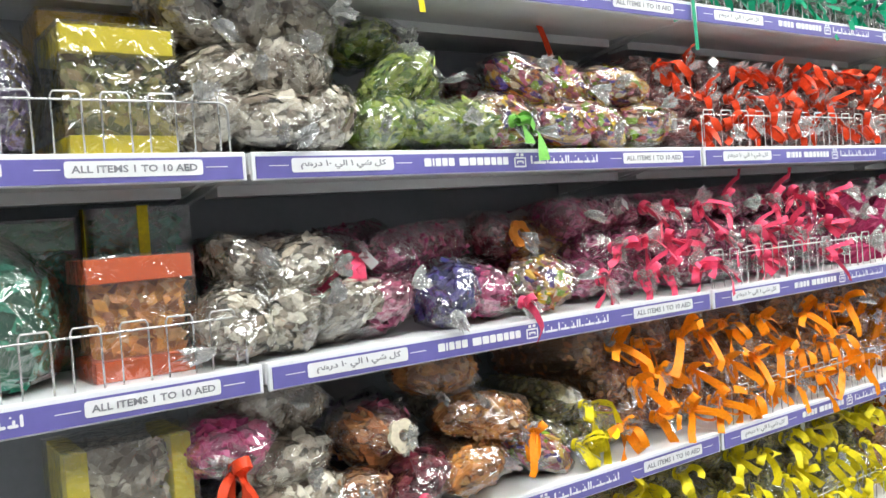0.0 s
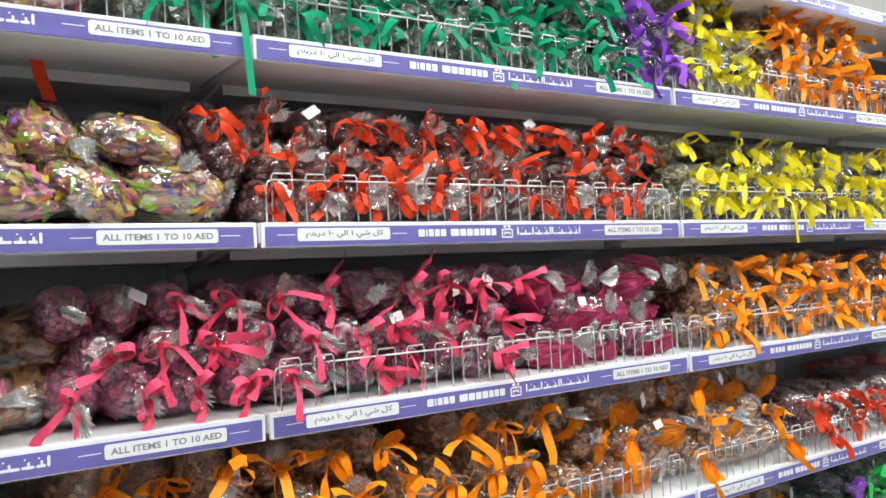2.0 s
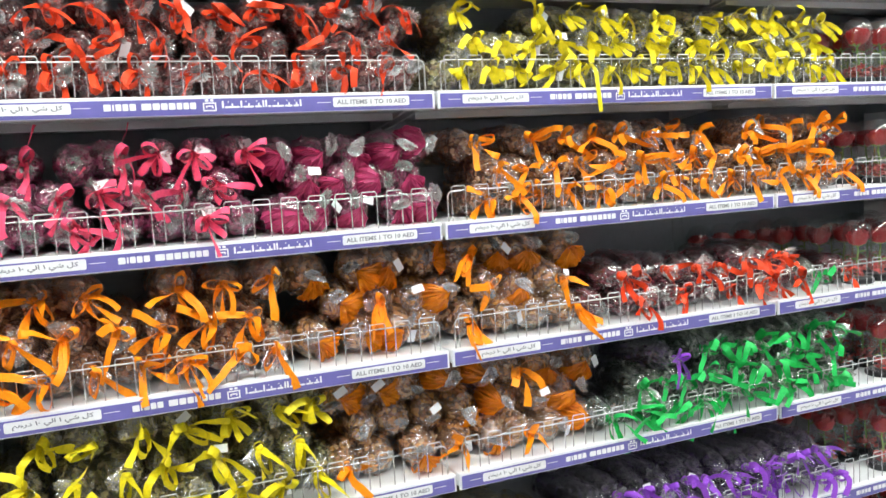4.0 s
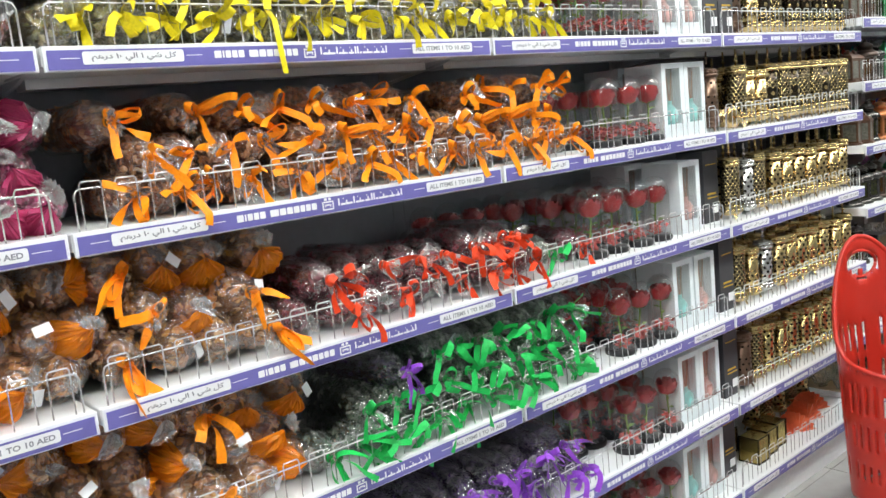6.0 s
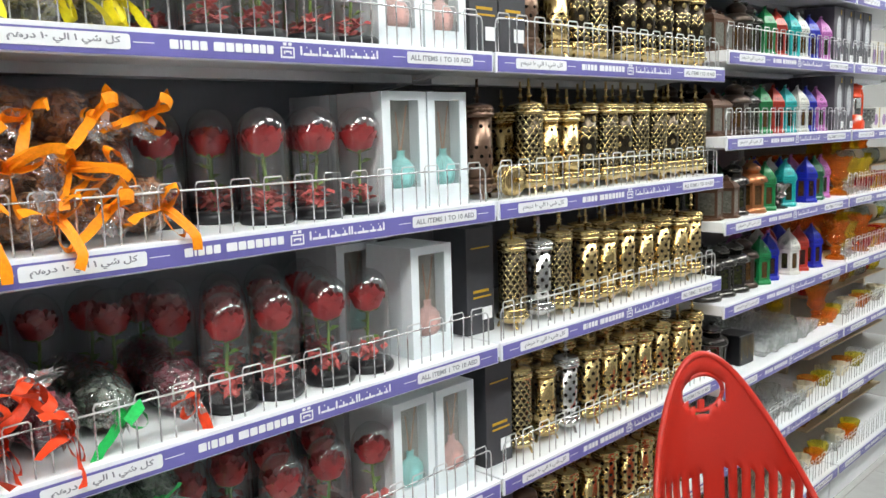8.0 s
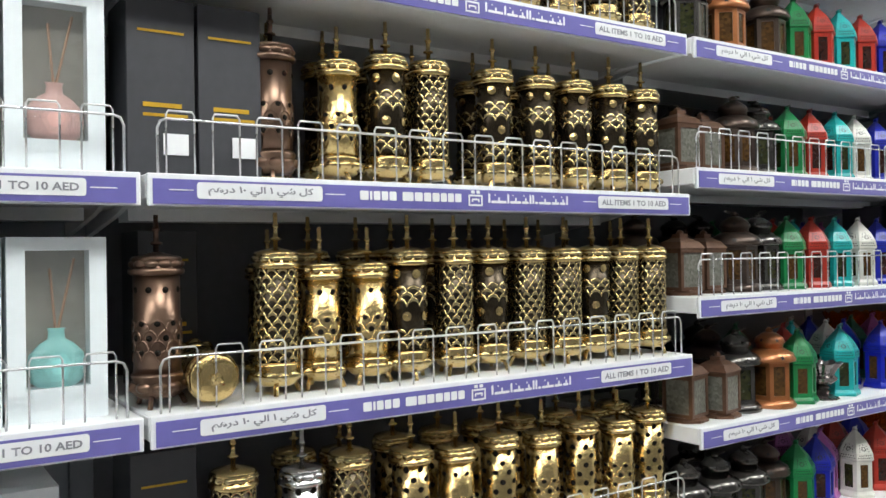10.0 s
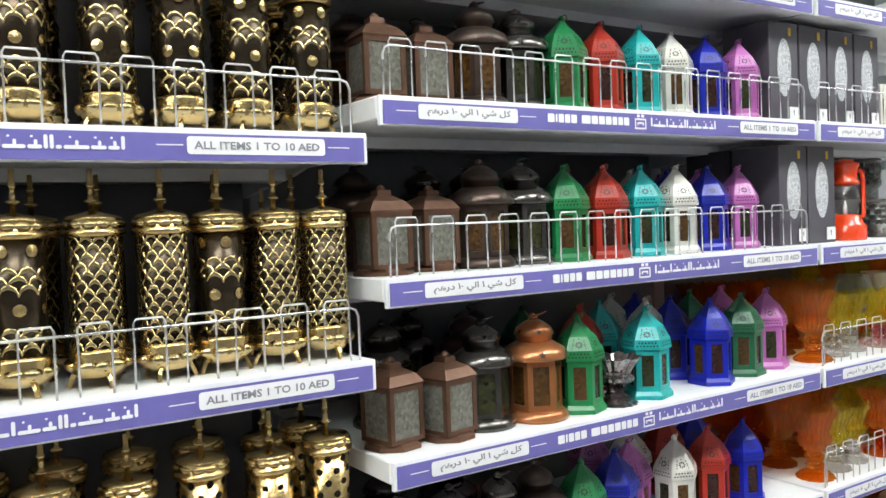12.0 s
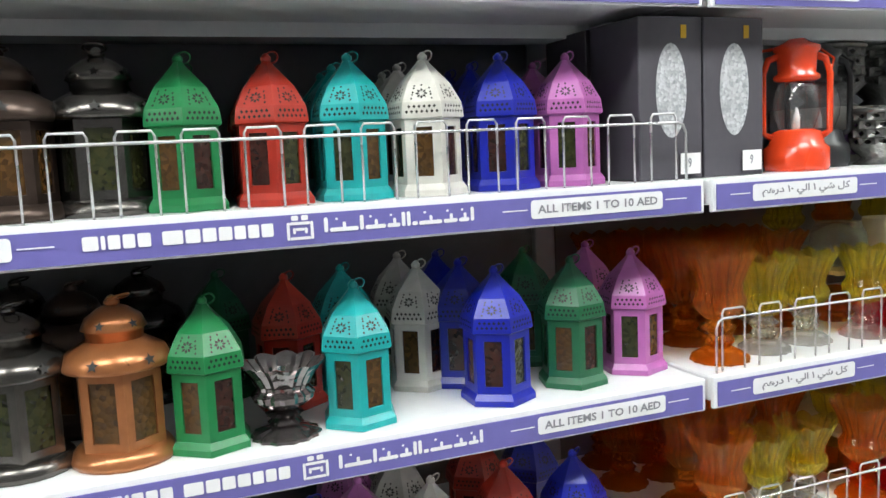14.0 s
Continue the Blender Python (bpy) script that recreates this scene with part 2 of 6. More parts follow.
def make_shelf(width=1.0):
    """Steel shelf board with its edge strip; front face at y 0, strip centre at z 0."""
    sh = tagged(empty("shelf"), "white steel gondola shelf with violet price strip", "shelf", "gondola shelves")
    bm = cube(0.003, 0.006, -0.012, width - 0.003, DEPTH, 0.020, 0.002)
    box(bm, 0.03, 0.21, -0.030, width - 0.03, 0.27, -0.012)
    part("board", bm, WHITE, sh)
    for x in (0.012, width - 0.020):
        bm = bmesh.new()
        y0, y1 = 0.16, DEPTH
        v = [(x, y0, -0.012), (x, y1, -0.012), (x, y1, -0.048), (x, y0 + 0.05, -0.022)]
        a = [bm.verts.new(p) for p in v]
        b = [bm.verts.new((p[0] + 0.008, p[1], p[2])) for p in v]
        bm.faces.new(a)
        bm.faces.new(b[::-1])
        for i in range(4):
            bm.faces.new((a[i], a[(i + 1) % 4], b[(i + 1) % 4], b[i]))
        part("bracket", bm, WHITE, sh)
    bm = cube(0.004, -0.001, -0.0205, width - 0.004, 0.0055, 0.0205, 0.0012)
    part("edge_profile", bm, WHITE, sh)
    strip = part("price_strip", cube(0.010, -0.003, -0.0178, width - 0.010, -0.0012, 0.0135), PURPLE, sh, "violet printed paper strip")
    for x0, x1, me in ((0.064, 0.238, AR_TEXT), (0.757, 0.933, EN_TEXT)):
        bm = rounded(bmesh.new(), x0, -0.0105, x1, 0.0105, -0.0042, 0.004)
        for q in ((x0 - 0.035, x0 - 0.004), (x1 + 0.004, x1 + 0.035)):
            rounded(bm, q[0], -0.0007, q[1], 0.0007, -0.0042, 0.0005, 1)
        part("label_card", bm, CARD, strip, "white rounded price card")
        t = part("printed_line", me, INK, strip)
        t.location = ((x0 + x1) / 2, -0.0052, 0)
    # store mark: plain white blocks for the name, a gift-box outline, and a second block line
    bm = bmesh.new()
    x = 0.296
    for w in (0.016, 0.006, 0.013, 0.013, 0.014, -0.008, 0.021, 0.016, 0.015, 0.015, 0.013, 0.013, 0.014):
        if w < 0:
            x -= w
            continue
        rounded(bm, x, -0.0066, x + w - 0.0022, 0.0066, -0.0042, 0.0016, 2)
        x += w
    tagged(part("name_mark", bm, CARD, strip), kind="stuff")
    bm = bmesh.new()
    for q in ((0.484, -0.012, 0.487, 0.006), (0.508, -0.012, 0.511, 0.006), (0.487, -0.012, 0.508, -0.009), (0.487, 0.003, 0.508, 0.006),
              (0.490, -0.006, 0.493, 0.0), (0.502, -0.006, 0.505, 0.0), (0.493, -0.003, 0.502, 0.0), (0.489, 0.0075, 0.496, 0.0125), (0.499, 0.0075, 0.506, 0.0125)):
        rounded(bm, q[0], q[1], q[2], q[3], -0.0042, 0.0009, 1)
    part("gift_mark", bm, CARD, strip)
    bm = bmesh.new()
    x = 0.522
    for w in (0.004, 0.030, 0.004, 0.022, 0.014, 0.004, 0.004, 0.006, 0.026, 0.016, 0.012, 0.004):
        h = 0.0085 if w <= 0.004 else -0.0005
        rounded(bm, x, -0.0066, x + min(w, 0.030), -0.0024 if w > 0.004 else h, -0.0042, 0.0012, 1)
        if w > 0.010:
            rounded(bm, x + w * 0.45, -0.0028, x + w * 0.45 + 0.0035, 0.003, -0.0042, 0.001, 1)
            rounded(bm, x + w * 0.2, 0.005, x + w * 0.2 + 0.003, 0.0075, -0.0042, 0.001, 1)
        x += w + 0.0018
    tagged(part("script_mark", bm, CARD, strip), kind="stuff")
    return sh


def make_fence(width=1.0, n=16):
    """Wire guard: a rail with upright hoops."""
    f = tagged(empty("wire_guard"), "low chrome wire guard along a shelf edge", "wire guard", "wire guards")
    x0, x1, h = 0.02, width - 0.02, 0.070
    bm = tube(bmesh.new(), [(x0, 0.012, 0), (x0, 0.012, h - 0.012), (x0 + 0.004, 0.012, h - 0.003), (x0 + 0.012, 0.012, h), (x1 - 0.012, 0.012, h), (x1 - 0.004, 0.012, h - 0.003),
                            (x1, 0.012, h - 0.012), (x1, 0.012, 0)], 0.0017, 6)
    part("rail", bm, STEEL, f, smooth=True)
    bm = tube(bmesh.new(), [(0.018, 0.0155, 0), (0.018, 0.0155, 0.076), (0.015, 0.0155, 0.081), (-0.015, 0.0155, 0.081), (-0.018, 0.0155, 0.076), (-0.018, 0.0155, 0)], 0.0014, 5)
    me = finish(bm, "hoop", STEEL, True)
    for i in range(n):
        o = part("hoop", me, None, f)
        o.location = (x0 + (i + 0.5) * (x1 - x0) / n, 0, 0)
    return f


shelf = make_shelf()
shelf.location = (-1, 0, LEVELS[0])
fence = make_fence()
fence.location = (0, 0, LEVELS[0] + 0.0205)
# bays by letter: x of the start, heights; which shelves carry a guard
BAYS = [("a", -1.0, LEVELS, (0, 1, 2, 3)), ("b", 0.0, LEVELS, (0,)), ("c", 1.0, LEVELS, range(7)), ("d", 2.0, LEVELS, range(7)), ("e", 3.0, LEVELS, range(7)),
        ("f", 4.0, LEVELS, range(7)), ("g", GX, LEVELS_G, (1, 2, 6, 7)), ("h", GX + 1.004, LEVELS_G, (1, 3, 4, 5, 6, 7))]
for b, x, zs, guarded in BAYS:
    for i, z in enumerate(zs):
        if (b, i) != ("a", 0):
            copy_thing(shelf, pose(x, 0, z))
        if i in guarded and (b, i) != ("b", 0):
            copy_thing(fence, pose(x, 0, z + 0.0205))
    # unseen extra top shelf, added to shade the goods and panel below
    copy_thing(shelf, pose(x, 0, 2.19 if b in "gh" else 2.24))
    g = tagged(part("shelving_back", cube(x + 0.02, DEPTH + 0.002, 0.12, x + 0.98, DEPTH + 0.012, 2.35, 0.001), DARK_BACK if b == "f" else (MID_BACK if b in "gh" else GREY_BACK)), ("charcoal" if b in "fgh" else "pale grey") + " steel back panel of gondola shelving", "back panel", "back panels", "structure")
    tagged(part("upright", cube(x - 0.019, DEPTH + 0.001, 0, x + 0.019, DEPTH + 0.04, 2.36, 0.002), GREY_BACK), "grey steel upright post of the shelving", "upright", "uprights", "structure")
    tagged(part("kickplate", cube(x + 0.002, 0.03, 0.0, x + 0.998, 0.045, 0.118, 0.001), WHITE), "white steel kickplate under the bottom shelf", "kickplate", "kickplates", "structure")
tagged(part("upright", cube(GX + 2.004 - 0.019, DEPTH + 0.001, 0, GX + 2.004 + 0.019, DEPTH + 0.04, 2.36, 0.002), GREY_BACK), "grey steel upright post of the shelving", "upright", "uprights", "structure")

# ---- potpourri bags ----
PAL = {
    "grey": [(0.54, 0.48, 0.39), (0.38, 0.32, 0.25), (0.70, 0.65, 0.55), (0.22, 0.17, 0.13), (0.46, 0.40, 0.33)],
    "lime": [(0.36, 0.46, 0.07), (0.20, 0.32, 0.05), (0.50, 0.55, 0.18), (0.09, 0.17, 0.04), (0.42, 0.50, 0.10)],
    "mixed": [(0.72, 0.46, 0.02), (0.56, 0.13, 0.22), (0.10, 0.05, 0.24), (0.26, 0.42, 0.02), (0.68, 0.54, 0.38), (0.58, 0.17, 0.03), (0.44, 0.12, 0.15), (0.18, 0.05, 0.05), (0.62, 0.38, 0.08)],
    "red": [(0.26, 0.04, 0.04), (0.38, 0.09, 0.08), (0.13, 0.02, 0.03), (0.46, 0.22, 0.20), (0.22, 0.05, 0.06)],
    "magenta": [(0.50, 0.05, 0.19), (0.34, 0.03, 0.13), (0.62, 0.14, 0.30), (0.20, 0.015, 0.08), (0.56, 0.08, 0.20)],
    "brown": [(0.42, 0.16, 0.06), (0.56, 0.26, 0.11), (0.24, 0.08, 0.035), (0.62, 0.34, 0.17), (0.50, 0.18, 0.06)],
    "amber": [(0.66, 0.27, 0.07), (0.72, 0.32, 0.06), (0.34, 0.12, 0.04), (0.56, 0.24, 0.08), (0.68, 0.40, 0.18)],
    "straw": [(0.40, 0.34, 0.11), (0.26, 0.26, 0.08), (0.44, 0.38, 0.16), (0.12, 0.12, 0.05), (0.30, 0.22, 0.10)],
    "wine": [(0.14, 0.01, 0.03), (0.24, 0.02, 0.05), (0.08, 0.01, 0.02), (0.30, 0.05, 0.08)],
    "moss": [(0.05, 0.10, 0.06), (0.12, 0.16, 0.11), (0.20, 0.24, 0.19), (0.03, 0.06, 0.04), (0.30, 0.33, 0.28)],
    "plum": [(0.05, 0.03, 0.09), (0.10, 0.05, 0.18), (0.02, 0.02, 0.04), (0.14, 0.10, 0.17)],
    "rose": [(0.58, 0.13, 0.25), (0.46, 0.07, 0.16), (0.64, 0.26, 0.34), (0.30, 0.05, 0.12)],
    "emerald": [(0.01, 0.16, 0.08), (0.02, 0.26, 0.15), (0.01, 0.09, 0.05), (0.05, 0.32, 0.22)],
    "violet": [(0.06, 0.05, 0.22), (0.12, 0.09, 0.34), (0.03, 0.03, 0.10)],
}
PETALS = {k: petals("petals_" + k, v) for k, v in PAL.items()}
RIB = {"orange": (0.90, 0.27, 0.004), "yellow": (0.72, 0.60, 0.012), "red": (0.72, 0.055, 0.012), "pink": (0.80, 0.07, 0.16), "fuchsia": (0.46, 0.035, 0.12), "green": (0.015, 0.44, 0.09),
       "jade": (0.0, 0.30, 0.15), "purple": (0.28, 0.07, 0.56), "rust": (0.80, 0.24, 0.01), "lime": (0.16, 0.46, 0.07)}
RIBBON = {k: plain("satin_" + k, v, 0.48, vary=0.25, grain=200, bump=0.1) for k, v in RIB.items()}
for k in RIBBON:
    RIBBON[k].node_tree.nodes["Principled BSDF"].inputs["Specular IOR Level"].default_value = 0.3
GAUZE = {"fuchsia": gauze("gauze_fuchsia", (0.66, 0.06, 0.20)), "rust": gauze("gauze_rust", (0.98, 0.30, 0.008))}
WIDE = {"green": 0.016, "jade": 0.014, "purple": 0.016, "red": 0.015, "pink": 0.015, "orange": 0.0155, "yellow": 0.0155, "lime": 0.019}
WORDS_P = {"grey": "grey-beige wood shavings", "lime": "lime-green dried petals", "mixed": "many-coloured dried petals", "red": "dark red dried petals", "magenta": "magenta dried petals", "brown": "brown wood chips",
           "amber": "amber-brown bark pieces", "straw": "straw-coloured dried leaves", "wine": "wine-red dried petals", "moss": "grey-green dried moss", "plum": "dark plum dried petals", "rose": "pink dried petals", "emerald": "emerald dyed leaves", "violet": "blue-violet dried petals"}


# palette average darkened to 0.42: shade in the gaps between chips, put into colour
SHADED_CORE = {k: plain("gap_shade_" + k, tuple(0.42 * sum(c[i] for c in v) / len(v) for i in range(3)), 0.8, vary=0.5, grain=140, bump=0.5) for k, v in PAL.items()}


def chips_mesh(pal, r, length, seed, bulge=0.0, n=230, big=0.86):
    """Loose chips pressed against the wrap of a lying roll, round a core darkened as the shade between them."""
    q = random.Random(seed)
    bm = bmesh.new()
    rings = []
    prof = [(0.006, 0.016), (0.50 * r, 0.025), (0.80 * r, 0.05), (0.86 * r, length * 0.4), (0.84 * r, length * 0.65), (0.80 * r, length * 0.92), (0.4 * r, length * 0.985)]
    for rr, y in prof:
        ring = []
        for i in range(10):
            a = 2 * math.pi * i / 10
            k = rr * (1 + q.uniform(-0.10, 0.10))
            ring.append(bm.verts.new((k * math.cos(a), y, k * math.sin(a) * (1 - bulge))))
        rings.append(ring)
    for a, b in zip(rings, rings[1:]):
        for i in range(10):
            bm.faces.new((a[i], a[(i + 1) % 10], b[(i + 1) % 10], b[i]))
    bm.faces.new(rings[0][::-1])
    bm.faces.new(rings[-1])
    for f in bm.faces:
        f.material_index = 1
    for _ in range(n):
        y = 0.016 + (length - 0.03) * q.random() ** (1.7 if length > 0.2 else 1.0)
        a = q.uniform(0, 2 * math.pi)
        k = np.interp(y, [p[1] for p in prof], [p[0] for p in prof]) * q.uniform(1.0, 1.22)
        nrm = Vector((math.cos(a), -0.7 if y < 0.06 else 0.0, math.sin(a))).normalized()
        c = Vector((k * math.cos(a), y, k * math.sin(a) * (1 - bulge)))
        nrm = (nrm + Vector((q.uniform(-1, 1), q.uniform(-1, 1), q.uniform(-1, 1))) * 0.30).normalized()
        u = nrm.orthogonal().normalized()
        u.rotate(Matrix.Rotation(q.uniform(0, 6.28), 3, nrm))
        w = nrm.cross(u)
        s, s2 = q.uniform(0.007, 0.014) * big, q.uniform(0.004, 0.009) * big
        cup = nrm * q.uniform(-0.003, 0.006)
        mid = bm.verts.new(c + nrm * 0.003)
        v = [bm.verts.new(c + u * (s * x1) + w * (s2 * x2) + cup * x3) for x1, x2, x3 in ((1, 0, 1), (0.45, 0.9, 0), (-0.5, 0.8, 0.3), (-1, 0, 1), (-0.4, -0.9, 0), (0.5, -0.8, 0.3))]
        for k in range(6):
            bm.faces.new((v[k], v[(k + 1) % 6], mid))
    me = bpy.data.meshes.new("potpourri_bag")
    bm.to_mesh(me)
    bm.free()
    me.materials.append(PETALS[pal])
    me.materials.append(SHADED_CORE[pal])
    return me


def wrap_mesh(r, length, seed, bulge=0.0, crumple=0.06, film=None):
    q = random.Random(seed)
    bm = bmesh.new()
    prof = [(0.008, -0.002), (0.7 * r, 0.012), (1.03 * r, 0.045), (1.10 * r, 0.11), (1.08 * r, length * 0.6), (1.04 * r, length * 0.95), (0.55 * r, length + 0.008)]
    rings = []
    for rr, y in prof:
        rings.append([bm.verts.new((rr * (1 + q.uniform(-crumple, crumple)) * math.cos(2 * math.pi * i / 14), y + q.uniform(-0.004, 0.004), rr * (1 + q.uniform(-crumple, crumple)) * math.sin(2 * math.pi * i / 14) * (1 - bulge))) for i in range(14)])
    for a, b in zip(rings, rings[1:]):
        for i in range(14):
            bm.faces.new((a[i], a[(i + 1) % 14], b[(i + 1) % 14], b[i]))
    bm.faces.new(rings[-1])
    return finish(bm, "wrap", film or FILM, False)


STICKER = finish(cube(-0.016, -0.0003, -0.009, 0.016, 0.0003, 0.009), "sticker", CARD)


def ruffle_mesh(seed, size=1.0):
    """The gathered mouth of the bag: a flattened, pleated tail of film that flares from the knot."""
    q = random.Random(seed * 13 + 5)
    bm = bmesh.new()
    n = 30
    bend = Vector((q.uniform(-1, 1), 0, q.uniform(-1.1, 0.7)))
    flat, turn = q.uniform(0.35, 0.75), q.uniform(0, math.pi)
    ln = q.uniform(0.032, 0.050) * size
    rings = []
    for k, (f, rr, pl) in enumerate(((0.0, 0.006, 0.0), (0.12, 0.007, 0.15), (0.32, 0.011, 0.30), (0.58, 0.016, 0.36), (0.82, 0.020, 0.40), (1.0, 0.023, 0.42))):
        c = Vector((0, -ln * f, 0)) + bend * (ln * 0.75 * f * f)
        row = []
        for i in range(n):
            a = 2 * math.pi * i / n
            g = rr * size * (1 + pl * (1 if i % 2 else -1) * q.uniform(0.4, 1.2))
            u, w = g * math.cos(a), g * math.sin(a) * flat
            x, z = u * math.cos(turn) - w * math.sin(turn), u * math.sin(turn) + w * math.cos(turn)
            fray = q.uniform(-0.012, 0.008) * size if k == 5 else 0.0
            row.append(bm.verts.new(c + Vector((x, fray + (q.uniform(-0.002, 0.002) if k else 0), z))))
        rings.append(row)
    for a, b in zip(rings, rings[1:]):
        for i in range(n):
            bm.faces.new((a[i], a[(i + 1) % n], b[(i + 1) % n], b[i]))
    return finish(bm, "ruffle", RUFFLE, False)


def gauze_mesh(seed, mat, r):
    """A scrap of soft gauze laid over the tied end, rumpled, with a frayed lower edge."""
    q = random.Random(seed)
    bm = bmesh.new()
    n, mid, half = 23, -math.pi / 2 + q.uniform(-0.9, 0.9), q.uniform(0.7, 1.35)
    rings = []
    for k, (rr, y) in enumerate(((0.06, -0.020), (0.40, -0.020), (0.78, -0.010), (1.06, 0.012), (1.17, 0.036), (1.19, 0.060))):
        ring = []
        for i in range(n):
            f = 2 * i / (n - 1) - 1
            a = mid + half * f * (1 - 0.04 * k)
            g = rr * r * (1 + 0.05 * math.sin(5 * f + seed + k)) + q.uniform(-0.0045, 0.006)
            edge = q.uniform(-0.010, 0.006) if k == 5 else 0.0
            ring.append(bm.verts.new((g * math.cos(a), y + 0.005 * math.sin(7 * f + 2 * k) + edge + q.uniform(-0.003, 0.003), g * math.sin(a))))
        rings.append(ring)
    for a, b in zip(rings, rings[1:]):
        for i in range(n - 1):
            bm.faces.new((a[i], a[i + 1], b[i + 1], b[i]))
    return finish(bm, "ribbon", mat)


def strand(bm, q, start, heading, length, width, drop):
    """One free ribbon end: it leaves the knot, twists and sinks under its weight."""
    p, d = Vector(start), Vector(heading).normalized()
    side = d.cross(Vector((q.uniform(-1, 1), q.uniform(-0.6, 0.6), q.uniform(-1, 1)))).normalized()
    twist = q.uniform(-0.28, 0.28)
    pts, sd = [p.copy()], [side.copy()]
    n = 9
    for k in range(n):
        d = (d + Vector((q.uniform(-0.22, 0.22), q.uniform(-0.12, 0.12), -drop + q.uniform(-0.16, 0.16)))).normalized()
        if p.y < -0.055 and d.y < 0:
            d.y *= 0.1
        p = p + d.normalized() * (length / n)
        side = (side - d * side.dot(d)).normalized()
        side.rotate(Matrix.Rotation(twist, 3, d))
        pts.append(p.copy())
        sd.append(side.copy())
    band(bm, pts, sd, width)


def bow_mesh(colour, seed, tails=0.09, width=0.015, loops=True):
    """A loosely tied ribbon: knot, one or two floppy loops and free ends."""
    q = random.Random(seed * 7 + 1)
    bm = bmesh.new()
    pts = [(0.012 * math.cos(a), -0.004, 0.012 * math.sin(a)) for a in [2 * math.pi * i / 10 for i in range(11)]]
    band(bm, pts, (0, 1, 0), width * 0.6)
    box(bm, -0.008, -0.018, -0.007, 0.008, -0.006, 0.007, 0.002)
    a0 = q.uniform(0, 6.28)
    for i in range(q.choice((1, 2, 2)) if loops else 1):
        a = a0 + i * q.uniform(1.8, 3.6)
        e = Vector((math.cos(a), q.uniform(-1.0, -0.3), 0.85 * math.sin(a))).normalized()
        w = e.cross(Vector((q.uniform(-0.6, 0.6), -1, q.uniform(-0.6, 0.6)))).normalized()
        side = e.cross(w)
        ln, fat = q.uniform(0.034, 0.052), q.uniform(0.007, 0.014)
        pts, sd = [], []
        for k in range(11):
            b = 2 * math.pi * k / 10
            pts.append(Vector((0, -0.013, 0)) + e * (ln * (1 - math.cos(b)) / 2) + w * (fat * math.sin(b)) + Vector((0, 0, -0.008 * (1 - math.cos(b)) / 2)))
            sd.append(side + w * q.uniform(-0.25, 0.25) + e * q.uniform(-0.15, 0.15))
        band(bm, pts, sd, width * q.uniform(0.85, 1.1))
    for i in range(3 if loops else 2):
        a = a0 + 1.2 + i * q.uniform(1.6, 3.2)
        strand(bm, q, (0, -0.014, 0), (math.cos(a), q.uniform(-1.3, -0.5), math.sin(a)), tails * q.uniform(0.8, 1.5), width * q.uniform(0.85, 1.1), q.uniform(0.10, 0.34))
    return finish(bm, "ribbon", RIBBON[colour], True)


NAMES = {"brown": "wood_chip_roll", "amber": "bark_roll", "straw": "leaf_roll", "moss": "moss_roll", "magenta": "petal_roll", "rose": "petal_roll", "red": "petal_roll", "wine": "petal_roll", "plum": "petal_roll"}
MASTERS = {}


def bag_master(pal, rib, v, long=0.28, r=0.043, kind="roll"):
    key = (pal, rib, v, kind, r)
    if key in MASTERS:
        return MASTERS[key]
    if kind == "roll":
        lab = "clear cellophane roll of %s%s" % (WORDS_P[pal], ", tied with %s ribbon" % rib if rib else "")
    else:
        lab = "plump clear cellophane bag of %s%s" % (WORDS_P[pal], ", tied with %s ribbon" % rib if rib else "")
    seed = hash((len(pal) * 31 + ord(pal[0]) * 7 + v * 101)) % 9999
    if kind == "pouch":
        me, wr = chips_mesh(pal, 0.050, 0.13, seed, 0.2, 230, 1.25 if pal in ("mixed", "amber", "brown", "grey") else 1.1), wrap_mesh(0.052, 0.13, seed, 0.2, 0.22, FILM_LOOSE)
        for k in (me, wr):
            for p in k.vertices:
                e = 1.45 if v == 0 else (1.3 if v == 1 else 1.15)
                p.co = Vector((p.co.x * e, (p.co.y - 0.065) * (1.0 if v else 0.85), p.co.z * (0.88 if v == 0 else (0.95 if v == 1 else 1.1))))
    else:
        me, wr = chips_mesh(pal, r, long, seed), wrap_mesh(r, long, seed)
    ob = tagged(new(NAMES[pal] if kind == "roll" else "potpourri_pouch", me), lab, "potpourri bag", "%s potpourri bags" % pal)
    part("wrap", wr, None, ob, "glossy clear cellophane")
    rf = part("ruffle", ruffle_mesh(seed + v, (0.80 if rib in ("fuchsia", "rust") else 0.92) if rib else 0.70), None, ob)
    rf.location.y = -0.065 if kind == "pouch" else 0
    if rib in ("fuchsia", "rust"):
        rf.location = (0.25 * r * (1 if v % 2 else -1), -0.010, 0.30 * r)
    if rib in ("fuchsia", "rust"):
        part("ribbon", gauze_mesh(seed + 40 + v, GAUZE[rib], r), None, ob, "%s gauze ribbon" % rib)
    elif rib:
        part("ribbon", bow_mesh(rib, seed + 3 * v, 0.066 if rib not in ("green", "purple", "jade") else 0.075, WIDE[rib], v != 2), None, ob, "%s satin ribbon bow" % rib).matrix_basis = Matrix.Translation((0, rf.location.y - 0.009, 0)) @ Matrix.Scale(1.14 if r > 0.045 else 1.0, 4)
    if v == 0 and kind == "roll":
        o = part("sticker", STICKER, None, ob, "white paper price sticker")
        o.matrix_basis = pose(0.018, -0.022 + rf.location.y, 0.008, 20 * v, 35, 25)
    MASTERS[key] = ob
    ob["used"] = 0
    return ob


